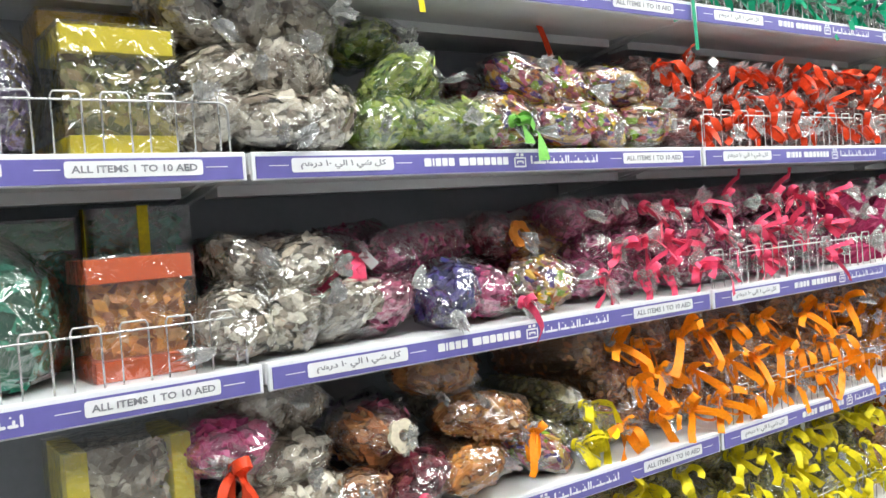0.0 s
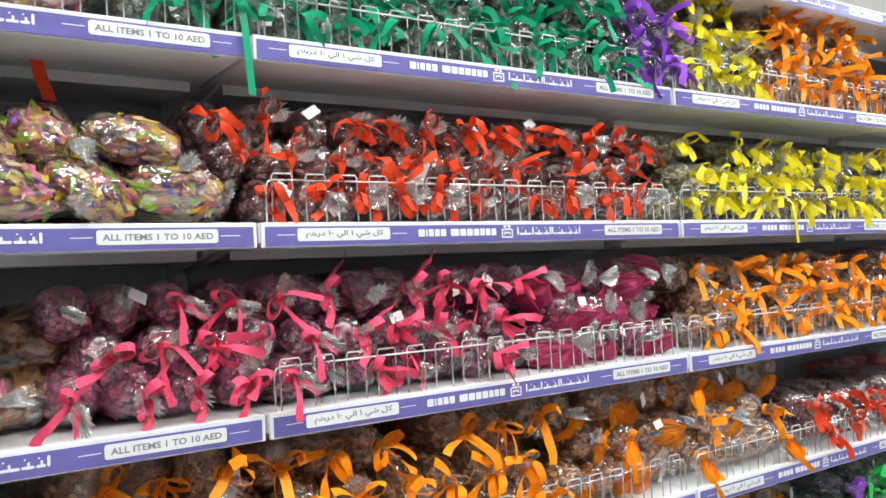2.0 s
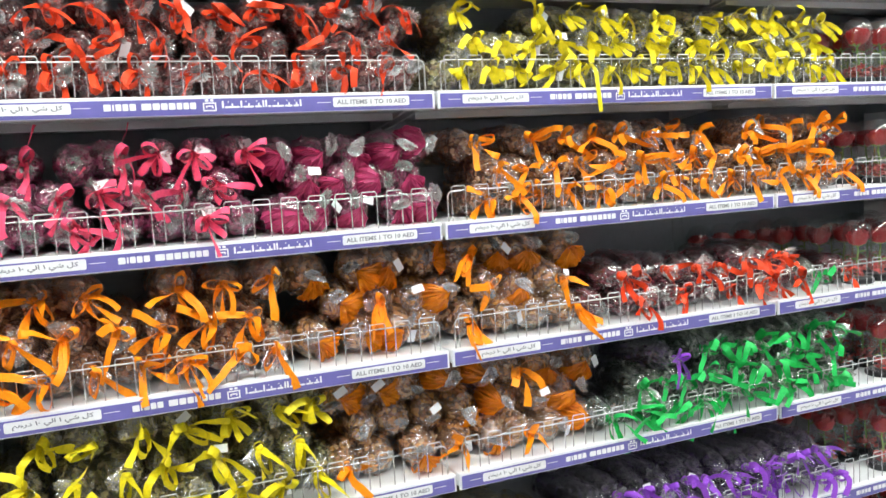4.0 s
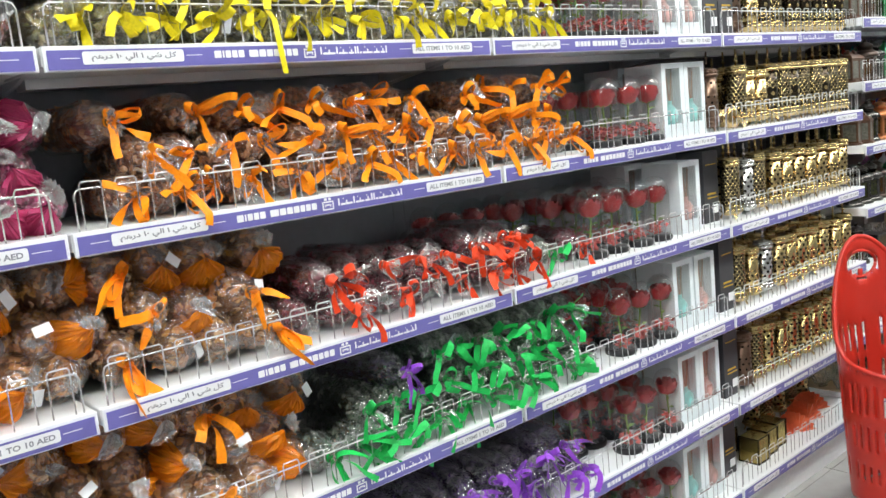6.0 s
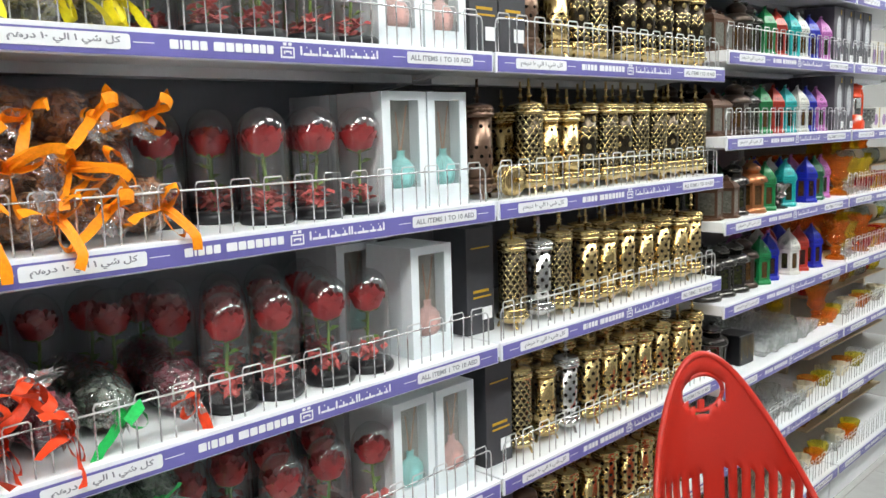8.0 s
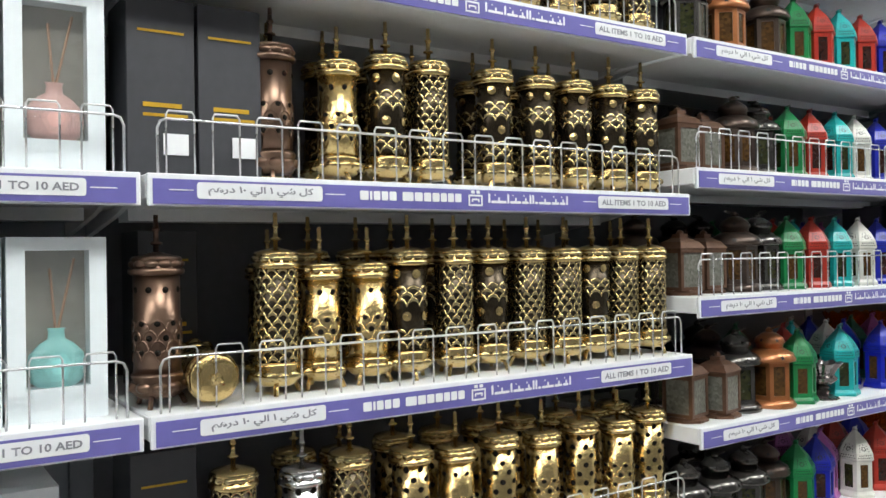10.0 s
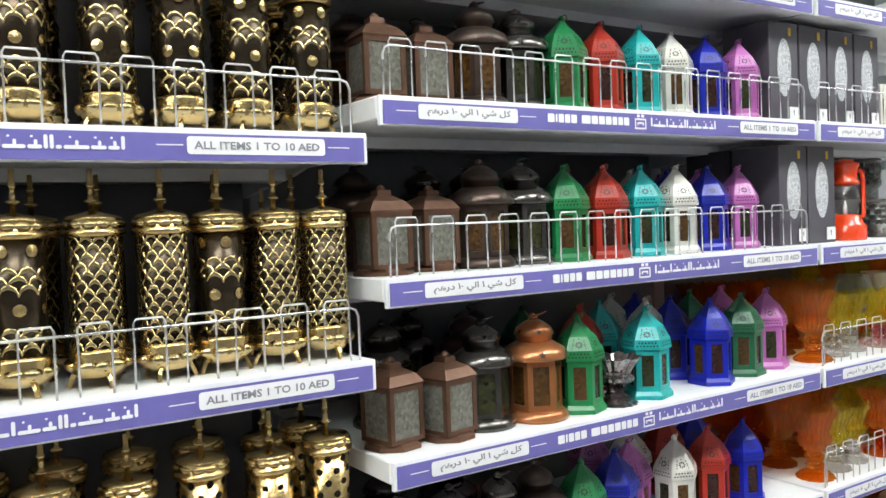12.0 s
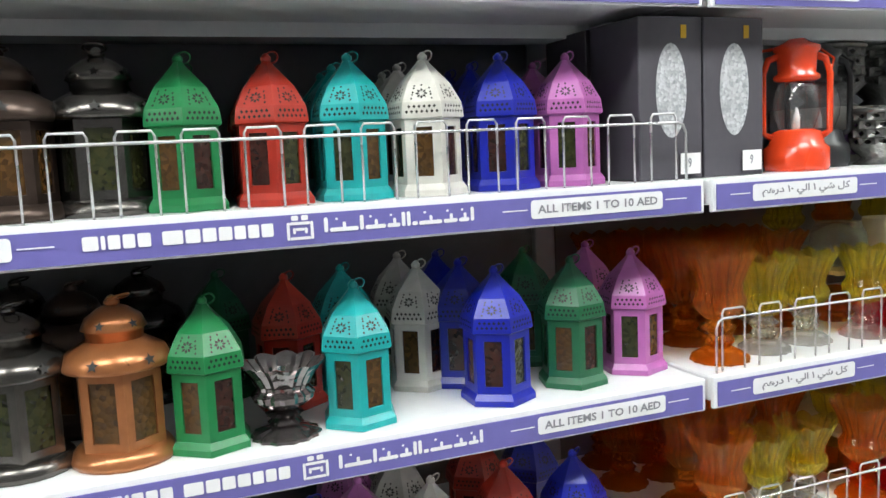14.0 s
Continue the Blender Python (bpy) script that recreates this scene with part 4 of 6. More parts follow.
def burner(mat, style, h, r, word):
    b = tagged(empty("incense_burner"), "%s pierced cylinder incense burner with a tall spindle" % word, "incense burner", "incense burners")
    k = h / 0.20
    z0, z1 = 0.042 * k, 0.178 * k
    dz = z1 - z0
    trim = GOLD if mat is DARKGOLD else mat
    if style == 0:
        part("sleeve", lathe([(r * 0.97, z0), (r * 0.97, z1)], 24), BLACKENED, b, "blackened brass cylinder", True)
        part("scale_net", scales(r, z0, z1, 12, 13), mat, b, "net of brass half-rings", True)
    elif style == 1:
        part("sleeve", lathe([(r * 0.97, z0), (r * 0.97, z1)], 24), BLACKENED, b, "blackened brass cylinder", True)
        part("scale_net", scales(r, z0 + dz * 0.05, z0 + dz * 0.28, 9, 3), mat, b, "net of brass half-rings", True)
        part("scale_net", scales(r, z0 + dz * 0.52, z0 + dz * 0.76, 9, 3), mat, b, "net of brass half-rings", True)
        tagged(part("stud", coins(r, (z0 + dz * 0.40, z0 + dz * 0.87), 6, 0.0072), GOLD, b), "round brass discs", kind="stuff")
    elif style == 2:
        part("sleeve", lathe([(r * 0.99, z0), (r * 0.97, z0 + dz * 0.3), (r * 0.97, z1)], 24), mat, b, "", True)
        # solid sleeve: dark discs paint the shade of its holes
        tagged(part("piercing", coins(r * 0.985, (z0 + dz * 0.22, z0 + dz * 0.36, z0 + dz * 0.50, z0 + dz * 0.82), 9, 0.0042), HOLE_SHADE_EDGING, b), "small dark discs painted as shaded openings", kind="stuff")
        part("scale_net", scales(r, z0 + dz * 0.14, z0 + dz * 0.58, 9, 4, 0.0016), mat, b, "", True)
    else:
        part("sleeve", lathe([(r * 0.99, z0), (r * 0.97, z0 + dz * 0.3), (r * 0.97, z1)], 24), mat, b, "", True)
        # no real holes here either, their shade is painted by dark discs
        tagged(part("piercing", coins(r * 0.985, [z0 + dz * (0.08 + 0.12 * i) for i in range(8)], 8, 0.0048), HOLE_SHADE_EDGING, b), "rows of round dark discs painted as shaded openings", kind="stuff")
    part("cap", lathe([(r * 1.02, z1 - 0.006), (r * 1.16, z1 - 0.003), (r * 1.16, z1 + 0.002), (r * 1.02, z1 + 0.004), (r * 1.0, z1 + 0.012), (r * 1.08, z1 + 0.015), (r * 0.98, z1 + 0.019), (r * 0.5, h), (0.004, h + 0.003)], 22), trim, b, "turned brass cap", True)
    part("bead_collar", beads(r * 1.06, z1 + 0.009, 11, 0.0052), mat, b, "collar of brass beads", True)
    part("bead_collar", beads(r * 1.16, 0.027, 10, 0.0068), mat, b, "collar of brass beads", True)
    part("spindle", lathe([(0.0036, h - 0.002), (0.0036, h + 0.012), (0.008, h + 0.013), (0.008, h + 0.0155), (0.0034, h + 0.017), (0.0034, h + 0.030), (0.0052, h + 0.031), (0.0052, h + 0.034), (0.0034, h + 0.035), (0.0030, h + 0.052)], 10), trim, b, "", True)
    part("foot", lathe([(r * 0.80, 0.012), (r * 0.98, 0.016), (r * 1.20, 0.026), (r * 1.05, 0.034), (r * 1.12, z0 - 0.002), (r * 1.02, z0 + 0.003)], 22), trim, b, "", True)
    for i in range(3):
        a = 2.1 * i + 0.4
        part("leg", tube(bmesh.new(), [(r * 0.85 * math.cos(a), r * 0.85 * math.sin(a), 0.018), (r * 1.05 * math.cos(a), r * 1.05 * math.sin(a), 0.008), (r * 1.15 * math.cos(a), r * 1.15 * math.sin(a), 0.0)], 0.0035, 5), trim, b)
    b["used"] = 0
    return b


BURN = {"tall0": burner(DARKGOLD, 0, 0.205, 0.030, "antique brass"), "tall1": burner(DARKGOLD, 1, 0.205, 0.031, "black and brass"),
        "gold": burner(GOLD, 2, 0.185, 0.030, "polished brass"), "goldt": burner(GOLD, 3, 0.195, 0.031, "polished brass"),
        "bronze": burner(BRONZE, 2, 0.20, 0.031, "brown bronze"), "silver": burner(SILVER, 3, 0.19, 0.030, "silver plated")}
FRONT = {
    1: [(4.06 + 0.098 * i, ("tall1", "tall0")[i % 2]) for i in range(10)],
    2: [(4.20, "bronze"), (4.298, "gold"), (4.387, "tall1"), (4.470, "tall0"), (4.597, "tall1"), (4.690, "tall1"), (4.775, "tall1"), (4.860, "tall1"), (4.948, "tall1")],
    3: [(4.034, "bronze"), (4.196, "tall0"), (4.268, "gold"), (4.353, "gold"), (4.425, "tall1"), (4.505, "tall0"), (4.585, "tall1"), (4.662, "tall0"), (4.740, "tall0"), (4.815, "tall1"), (4.890, "tall0"), (4.962, "tall0")],
    4: [(4.13, "tall0"), (4.237, "silver"), (4.32, "tall0")] + [(4.42 + 0.09 * i, ("goldt", "gold")[i % 2]) for i in range(7)],
    5: [(4.15, "tall0"), (4.25, "gold"), (4.34, "silver")] + [(4.43 + 0.089 * i, ("goldt", "gold")[i % 2]) for i in range(7)],
    6: [(4.16, "bronze"), (4.25, "tall0")] + [(4.34 + 0.088 * i, ("goldt", "gold", "goldt")[i % 3]) for i in range(8)],
}
for lv, row0 in FRONT.items():
    kinds = [k for _, k in row0[2:]]
    for row in range(2):
        for i, (x, nm) in enumerate(row0):
            if row and x < 4.18:
                continue
            put(BURN[nm if row == 0 else rng.choice(kinds)], pose(min(x + rng.uniform(-0.004, 0.004) + 0.03 * (row == 1), 4.962), 0.078 + 0.10 * row + rng.uniform(-0.006, 0.006), L[lv] + 0.0205, 0, 0, rng.uniform(0, 360)))
# a brass burner lying on its side
put(BURN["gold"], pose(4.118, 0.205, L[3] + 0.0205 + 0.037, 90, 0, -8))

for colour, x, z, ln in (("jade", 0.985, L[1], 0.10), ("yellow", 2.425, L[2], 0.06), ("yellow", 0.30, L[1], 0.08)):
    bm = bmesh.new()
    pts = [(0, 0.05, 0.03), (0, 0.012, 0.060), (0.002, -0.006, 0.040), (0.004, -0.010, 0.0), (0.008, -0.009, -ln * 0.5), (0.012, -0.008, -ln)]
    band(bm, pts, (1, 0.1, 0), 0.013)
    o = tagged(part("loose_ribbon", bm, RIBBON[colour], None, "", True), "loose %s satin ribbon end hanging over a shelf edge" % colour, "ribbon", "loose ribbons")
    o.location = (x, 0, z + 0.0205)

o = tagged(part("hanging_tape", band(bmesh.new(), [(0, 0, 0), (0.004, -0.01, -0.03), (0.016, -0.012, -0.065)], (1, 0.2, 0), 0.022), RIBBON["red"], None, "", True), "short red tape hanging under a shelf", "tape")
o.location = (0.715, 0.16, L[1] - 0.012)

# ---- lanterns ----
LCOL = {"green": (0.010, 0.22, 0.065), "red": (0.46, 0.030, 0.015), "teal": (0.010, 0.42, 0.42), "white": (0.74, 0.72, 0.66), "blue": (0.006, 0.016, 0.40), "pink": (0.52, 0.15, 0.46), "deep green": (0.012, 0.13, 0.055)}
LMAT = {k: plain("lacquer_" + k.replace(" ", "_"), tuple(c * 0.8 for c in v), 0.31, vary=0.16, grain=45.0, bump=0.30, coat=0.0) for k, v in LCOL.items()}
COPPER = plain("copper_lacquer", (0.40, 0.15, 0.055), 0.30, 0.6, vary=0.2, coat=0.2)
GUN = plain("gunmetal", (0.12, 0.112, 0.105), 0.22, 0.9, vary=0.3)
DUSK = plain("dusky_bronze", (0.075, 0.052, 0.042), 0.32, 0.7, vary=0.25)
UMBER = plain("umber_metal", (0.135, 0.070, 0.044), 0.36, 0.6, vary=0.25)
# near-black for the painted shade of roof holes
SHADE = plain("roof_hole_shade", (0.01, 0.008, 0.007), 0.6)


def stained(name, a, b, scale=160.0, rough=0.12):
    """Mottled dark coloured lantern glass."""
    m, n, l, p = ramp_material(name, rough)
    tc = n.new("ShaderNodeTexCoord")
    v = n.new("ShaderNodeTexVoronoi")
    v.inputs["Scale"].default_value = scale
    l.new(tc.outputs["Object"], v.inputs["Vector"])
    r = n.new("ShaderNodeValToRGB")
    r.color_ramp.elements[0].color = (*a, 1)
    r.color_ramp.elements[1].color = (*b, 1)
    l.new(v.outputs["Color"], r.inputs["Fac"])
    l.new(r.outputs["Color"], p.inputs["Base Color"])
    bp = n.new("ShaderNodeBump")
    bp.inputs["Strength"].default_value = 0.25
    bp.inputs["Distance"].default_value = 0.002
    l.new(v.outputs["Distance"], bp.inputs["Height"])
    l.new(bp.outputs[0], p.inputs["Normal"])
    return m


AMBERP = stained("amber_pane", (0.030, 0.014, 0.005), (0.11, 0.052, 0.014))
DARKP = stained("maroon_pane", (0.018, 0.007, 0.006), (0.045, 0.014, 0.010))
GREENP = stained("green_pane", (0.010, 0.014, 0.005), (0.040, 0.040, 0.014))
FROST = stained("frosted_pane", (0.08, 0.075, 0.06), (0.20, 0.20, 0.17), 140, 0.3)


def star(bm, c, u, w, r, lift):
    vs = [bm.verts.new(c + lift + (u * math.cos(a) + w * math.sin(a)) * (r if k % 2 == 0 else r * 0.42)) for k, a in enumerate([math.pi / 2 + math.pi * i / 5 for i in range(10)])]
    m = bm.verts.new(c + lift)
    for i in range(10):
        bm.faces.new((vs[i], vs[(i + 1) % 10], m))


def windowed(bm, sides, r, z0, z1, mx, mz, turn, depth=0.003):
    """Faceted lantern wall with a framed opening in each side; returns the opening corners."""
    holes = []
    for i in range(sides):
        a0, a1 = turn + 2 * math.pi * i / sides, turn + 2 * math.pi * (i + 1) / sides
        p, q = Vector((r * math.cos(a0), r * math.sin(a0), 0)), Vector((r * math.cos(a1), r * math.sin(a1), 0))
        n = ((p + q) / 2).normalized()
        o = [p + Vector((0, 0, z0)), q + Vector((0, 0, z0)), q + Vector((0, 0, z1)), p + Vector((0, 0, z1))]
        d = (q - p)
        h = [p + d * mx + Vector((0, 0, z0 + mz)), q - d * mx + Vector((0, 0, z0 + mz)), q - d * mx + Vector((0, 0, z1 - mz)), p + d * mx + Vector((0, 0, z1 - mz))]
        ov, hv = [bm.verts.new(c) for c in o], [bm.verts.new(c) for c in h]
        iv = [bm.verts.new(c - n * depth) for c in h]
        for k in range(4):
            bm.faces.new((ov[k], ov[(k + 1) % 4], hv[(k + 1) % 4], hv[k]))
            bm.faces.new((hv[k], hv[(k + 1) % 4], iv[(k + 1) % 4], iv[k]))
        holes.append([c - n * depth * 0.8 for c in h])
    bmesh.ops.remove_doubles(bm, verts=bm.verts, dist=0.0001)
    return holes


def ring(r, t, z):
    return tube(bmesh.new(), [(r * math.sin(a), 0.0, z + r - r * math.cos(a)) for a in [2 * math.pi * i / 12 for i in range(13)]], t, 5)


def hex_lantern(colour, seed=0):
    m = LMAT[colour]
    r, h1 = 0.045, 0.100
    t = tagged(empty("lantern"), "%s lacquered six-sided metal lantern with pierced roof" % colour, "lantern", "coloured lanterns")
    part("base", lathe([(r * 1.12, 0), (r * 1.12, 0.008), (r * 1.0, 0.016)], 6), m, t)
    bm = bmesh.new()
    holes = windowed(bm, 6, r * 0.98, 0.016, h1, 0.24, 0.010, 0)
    part("wall", bm, m, t)
    for i, h in enumerate(holes):
        bm = bmesh.new()
        bm.faces.new([bm.verts.new(c) for c in h])
        part("pane", bm, (AMBERP, DARKP, GREENP)[(i + seed) % 3], t, "dark stained glass pane")
    prof = [(r * 1.02, h1), (r * 1.09, h1 + 0.002), (r * 1.09, h1 + 0.006), (r * 1.04, h1 + 0.022), (r * 0.74, h1 + 0.047), (r * 0.42, h1 + 0.063), (r * 0.20, h1 + 0.074), (r * 0.10, h1 + 0.080)]
    part("roof", lathe(prof, 6), m, t, "pierced pointed roof")
    # roof is closed: dark lozenges paint the shade of its pierced pattern
    bm = bmesh.new()
    for i in range(6):
        a = 2 * math.pi * (i + 0.5) / 6
        n0 = Vector((math.cos(a), math.sin(a), 0))
        u = Vector((-math.sin(a), math.cos(a), 0))
        A, B = n0 * prof[3][0] * 0.866 + Vector((0, 0, prof[3][1])), n0 * prof[4][0] * 0.866 + Vector((0, 0, prof[4][1]))
        w = (B - A).normalized()
        nn = u.cross(w)
        nn = nn if nn.dot(n0) > 0 else -nn
        c = A.lerp(B, 0.42)
        for k in range(8):
            b = 2 * math.pi * k / 8
            d = u * math.cos(b) + w * math.sin(b)
            e = u * -math.sin(b) + w * math.cos(b)
            bm.faces.new([bm.verts.new(c + nn * 0.0006 + d * x + e * y) for x, y in ((0.0022, 0), (0.0050, 0.0017), (0.0078, 0), (0.0050, -0.0017))])
        for row in range(2):
            for k in range(7):
                x = (k - 3) * 0.0062 + (0.0031 if row else 0)
                if abs(x) > 0.020:
                    continue
                z = h1 + 0.0095 + 0.0065 * row
                q = n0 * (r * (1.09 - 0.04 * (z - h1 - 0.006) / 0.016) * 0.866 + 0.0007) + Vector((0, 0, z)) + u * x
                bm.faces.new([bm.verts.new(q + u * a1 + Vector((0, 0, a2))) for a1, a2 in ((0, -0.0024), (0.0020, 0), (0, 0.0024), (-0.0020, 0))])
        for k in range(14):
            lev, side = 0.16 + 0.165 * (k // 3) + 0.04 * (k % 2), k % 3 - 1
            c2 = A.lerp(B, lev) + u * (side * (0.0135 - 0.006 * lev))
            if side == 0 and lev < 0.82:
                continue
            bm.faces.new([bm.verts.new(c2 + nn * 0.0006 + u * a1 + w * a2) for a1, a2 in ((0, -0.0018), (0.0015, 0), (0, 0.0018), (-0.0015, 0))])
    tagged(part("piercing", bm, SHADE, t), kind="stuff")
    part("knob", lathe([(0.003, h1 + 0.076), (0.0062, h1 + 0.080), (0.0062, h1 + 0.084), (0.002, h1 + 0.089)], 8), m, t, "", True)
    o = part("ring", ring(0.0075, 0.0012, 0), m, t, "", True)
    o.location = (0.003, 0.0, h1 + 0.078)
    o.rotation_euler = (radians(25), radians(30), 0)
    t.scale = (0.90, 0.90, 0.85)
    t["used"] = 0
    return t


def dome_lantern(mat, word, pane):
    """Round-footed lantern with two tiers, their star holes painted as dark shade."""
    t = tagged(empty("star_lantern"), "%s lantern with star-cut domed roof" % word, "lantern", "star-cut lanterns")
    part("base", lathe([(0.056, 0), (0.057, 0.006), (0.052, 0.014), (0.048, 0.018)], 20), mat, t, "", True)
    bm = bmesh.new()
    holes = windowed(bm, 6, 0.048, 0.018, 0.105, 0.20, 0.010, 0)
    part("wall", bm, mat, t)
    for h in holes:
        bm = bmesh.new()
        bm.faces.new([bm.verts.new(c) for c in h])
        part("pane", bm, pane, t)
    part("roof", lathe([(0.046, 0.104), (0.057, 0.106), (0.058, 0.110), (0.052, 0.124), (0.031, 0.136)], 20), mat, t, "", True)
    part("upper_tier", lathe([(0.030, 0.134), (0.031, 0.146), (0.035, 0.148), (0.030, 0.160), (0.016, 0.170), (0.008, 0.173)], 18), mat, t, "", True)
    # dark flat stars painted as shaded cut-outs on the closed tiers
    bm = bmesh.new()
    for i in range(6):
        a = 2 * math.pi * (i + 0.5) / 6
        n0, u = Vector((math.cos(a), math.sin(a), 0)), Vector((-math.sin(a), math.cos(a), 0))
        for rr, z, s, ln in ((0.0560, 0.117, 0.0075, -0.45), (0.0330, 0.1545, 0.0060, -0.5)):
            w = (n0 * ln + Vector((0, 0, 1))).normalized()
            star(bm, n0 * rr + Vector((0, 0, z)), u, w, s, (n0 + Vector((0, 0, 0.5))).normalized() * 0.0012)
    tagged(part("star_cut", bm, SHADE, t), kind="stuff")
    part("knob", lathe([(0.007, 0.172), (0.009, 0.176), (0.005, 0.182), (0.002, 0.184)], 8), mat, t, "", True)
    o = part("ring", ring(0.012, 0.0014, 0), mat, t, "", True)
    o.location = (0, 0, 0.178)
    o.rotation_euler = (radians(70), 0, 0)
    t.scale = (0.93, 0.93, 0.92)
    t["used"] = 0
    return t


def panel_lantern():
    t = tagged(empty("panel_lantern"), "brown metal lantern with embossed frosted glass panels", "lantern", "panel lanterns")
    part("base", lathe([(0.060, 0), (0.060, 0.006), (0.051, 0.012)], 8, turn=0.39), UMBER, t)
    bm = bmesh.new()
    holes = windowed(bm, 4, 0.062, 0.012, 0.112, 0.12, 0.008, 0.785)
    part("wall", bm, UMBER, t)
    for h in holes:
        bm = bmesh.new()
        bm.faces.new([bm.verts.new(c) for c in h])
        part("pane", bm, FROST, t, "embossed frosted glass panel")
    part("roof", lathe([(0.062, 0.112), (0.066, 0.116), (0.048, 0.132), (0.022, 0.142), (0.020, 0.152)], 4, turn=0.785), UMBER, t)
    part("knob", lathe([(0.008, 0.150), (0.010, 0.156), (0.003, 0.162)], 8), UMBER, t, "", True)
    t.scale = (0.74, 0.74, 0.80)
    t["used"] = 0
    return t


HEX = {k: hex_lantern(k, i) for i, k in enumerate(LCOL)}
COPPER_L, GUN_L, UMBER_L = dome_lantern(COPPER, "copper", AMBERP), dome_lantern(GUN, "gunmetal", GREENP), dome_lantern(DUSK, "dark bronze", AMBERP)
PANEL_L = panel_lantern()
Z = [z + 0.0205 for z in LEVELS_G]
ROWS = ("green", "red", "teal", "white", "blue", "pink")
XS = (5.412, 5.502, 5.590, 5.676, 5.775, 5.865)
for lv in (1, 2):
    for row, y in enumerate((0.075, 0.19, 0.30)):
        for x, c in zip(XS, ROWS):
            put(HEX[c], pose(x + 0.012 * row, y + rng.uniform(-0.006, 0.006), Z[lv], 0, 0, 30 + rng.uniform(-8, 8)))
    for x, l, y in ((5.060, PANEL_L, 0.08), (5.155, PANEL_L, 0.10), (5.245, UMBER_L, 0.09), (5.335, GUN_L, 0.10), (5.10, UMBER_L, 0.24), (5.24, GUN_L, 0.25), (5.34, GUN_L, 0.26)):
        put(l, pose(x, y, Z[lv], 0, 0, rng.uniform(0, 360) if l is not PANEL_L else rng.uniform(-6, 6)))
for x, y, l in ((5.062, 0.075, PANEL_L), (5.150, 0.065, PANEL_L), (5.232, 0.085, GUN_L), (5.328, 0.070, COPPER_L), (5.285, 0.20, UMBER_L), (5.12, 0.20, GUN_L), (5.22, 0.29, GUN_L), (5.36, 0.29, GUN_L)):
    put(l, pose(x, y, Z[3], 0, 0, 12 if l is PANEL_L else 35))
for x, y, c in ((5.415, 0.062, "green"), (5.522, 0.17, "red"), (5.578, 0.062, "teal"), (5.600, 0.20, "teal"), (5.690, 0.165, "white"), (5.70, 0.27, "white"), (5.750, 0.060, "blue"), (5.742, 0.15, "blue"), (5.75, 0.25, "blue"),
                (5.862, 0.075, "deep green"), (5.86, 0.20, "deep green"), (5.962, 0.090, "pink"), (5.96, 0.20, "pink"), (5.45, 0.25, "deep green")):
    put(HEX[c], pose(x, y, Z[3], 0, 0, 25 + rng.uniform(-14, 14)))
for x, y, c in ((5.43, 0.08, "green"), (5.52, 0.09, "blue"), (5.585, 0.12, "pink"), (5.665, 0.08, "white"), (5.66, 0.19, "white"), (5.765, 0.085, "red"), (5.858, 0.075, "blue"), (5.60, 0.24, "pink"), (5.78, 0.21, "red"), (5.86, 0.20, "blue")):
    put(HEX[c], pose(x, y, Z[4], 0, 0, 25 + rng.uniform(-14, 14)))
for x, y, l in ((5.07, 0.09, GUN_L), (5.165, 0.09, GUN_L), (5.26, 0.09, GUN_L), (5.345, 0.10, UMBER_L), (5.12, 0.22, GUN_L), (5.25, 0.22, GUN_L)):
    put(l, pose(x, y, Z[4], 0, 0, 20))
for x, l in ((5.10, GUN_L), (5.22, COPPER_L), (5.36, UMBER_L)):
    put(l, pose(x, 0.09, Z[0], 0, 0, 15))
for x, c in ((5.45, "green"), (5.54, "red"), (5.63, "teal"), (5.72, "red"), (5.81, "blue"), (5.90, "blue")):
    put(HEX[c], pose(x, 0.08, Z[0], 0, 0, 25))

# ---- pressed glass ----
def tinted(name, c, soft=0.13, rough=0.0):
    """Pressed coloured glass with slightly wavy faces."""
    m, n, l, b = ramp_material(name, rough)
    b.inputs["Base Color"].default_value = (*c, 1)
    b.inputs["Transmission Weight"].default_value = 1.0
    b.inputs["IOR"].default_value = 1.42
    tc = n.new("ShaderNodeTexCoord")
    no = n.new("ShaderNodeTexNoise")
    no.inputs["Scale"].default_value = 70.0
    l.new(tc.outputs["Object"], no.inputs["Vector"])
    bp = n.new("ShaderNodeBump")
    bp.inputs["Strength"].default_value = 0.08
    bp.inputs["Distance"].default_value = 0.003
    l.new(no.outputs["Fac"], bp.inputs["Height"])
    l.new(bp.outputs[0], b.inputs["Normal"])
    tr = n.new("ShaderNodeBsdfTransparent")
    tr.inputs[0].default_value = (*[min(1.0, x + 0.10) for x in c], 1)
    tl = n.new("ShaderNodeBsdfTranslucent")
    tl.inputs[0].default_value = (*c, 1)
    m1, m2 = n.new("ShaderNodeMixShader"), n.new("ShaderNodeMixShader")
    m1.inputs[0].default_value, m2.inputs[0].default_value = 0.36, soft
    l.new(b.outputs[0], m1.inputs[1])
    l.new(tr.outputs[0], m1.inputs[2])
    l.new(m1.outputs[0], m2.inputs[1])
    l.new(tl.outputs[0], m2.inputs[2])
    l.new(m2.outputs[0], n["Material Output"].inputs["Surface"])
    return m


ORANGEG, YELLOWG, CLEARG = tinted("orange_glass", (1.0, 0.50, 0.11)), tinted("yellow_glass", (1.0, 0.86, 0.16)), tinted("clear_pressed_glass", (0.96, 0.98, 0.97), 0.08)
MINTG = tinted("pale_green_glass", (0.88, 0.95, 0.89), 0.12)
SMOKE = plain("smoke_lustre_glass", (0.26, 0.23, 0.23), 0.10, 0.9, vary=0.3)
CREAM = plain("cream_ceramic", (0.66, 0.58, 0.42), 0.4)


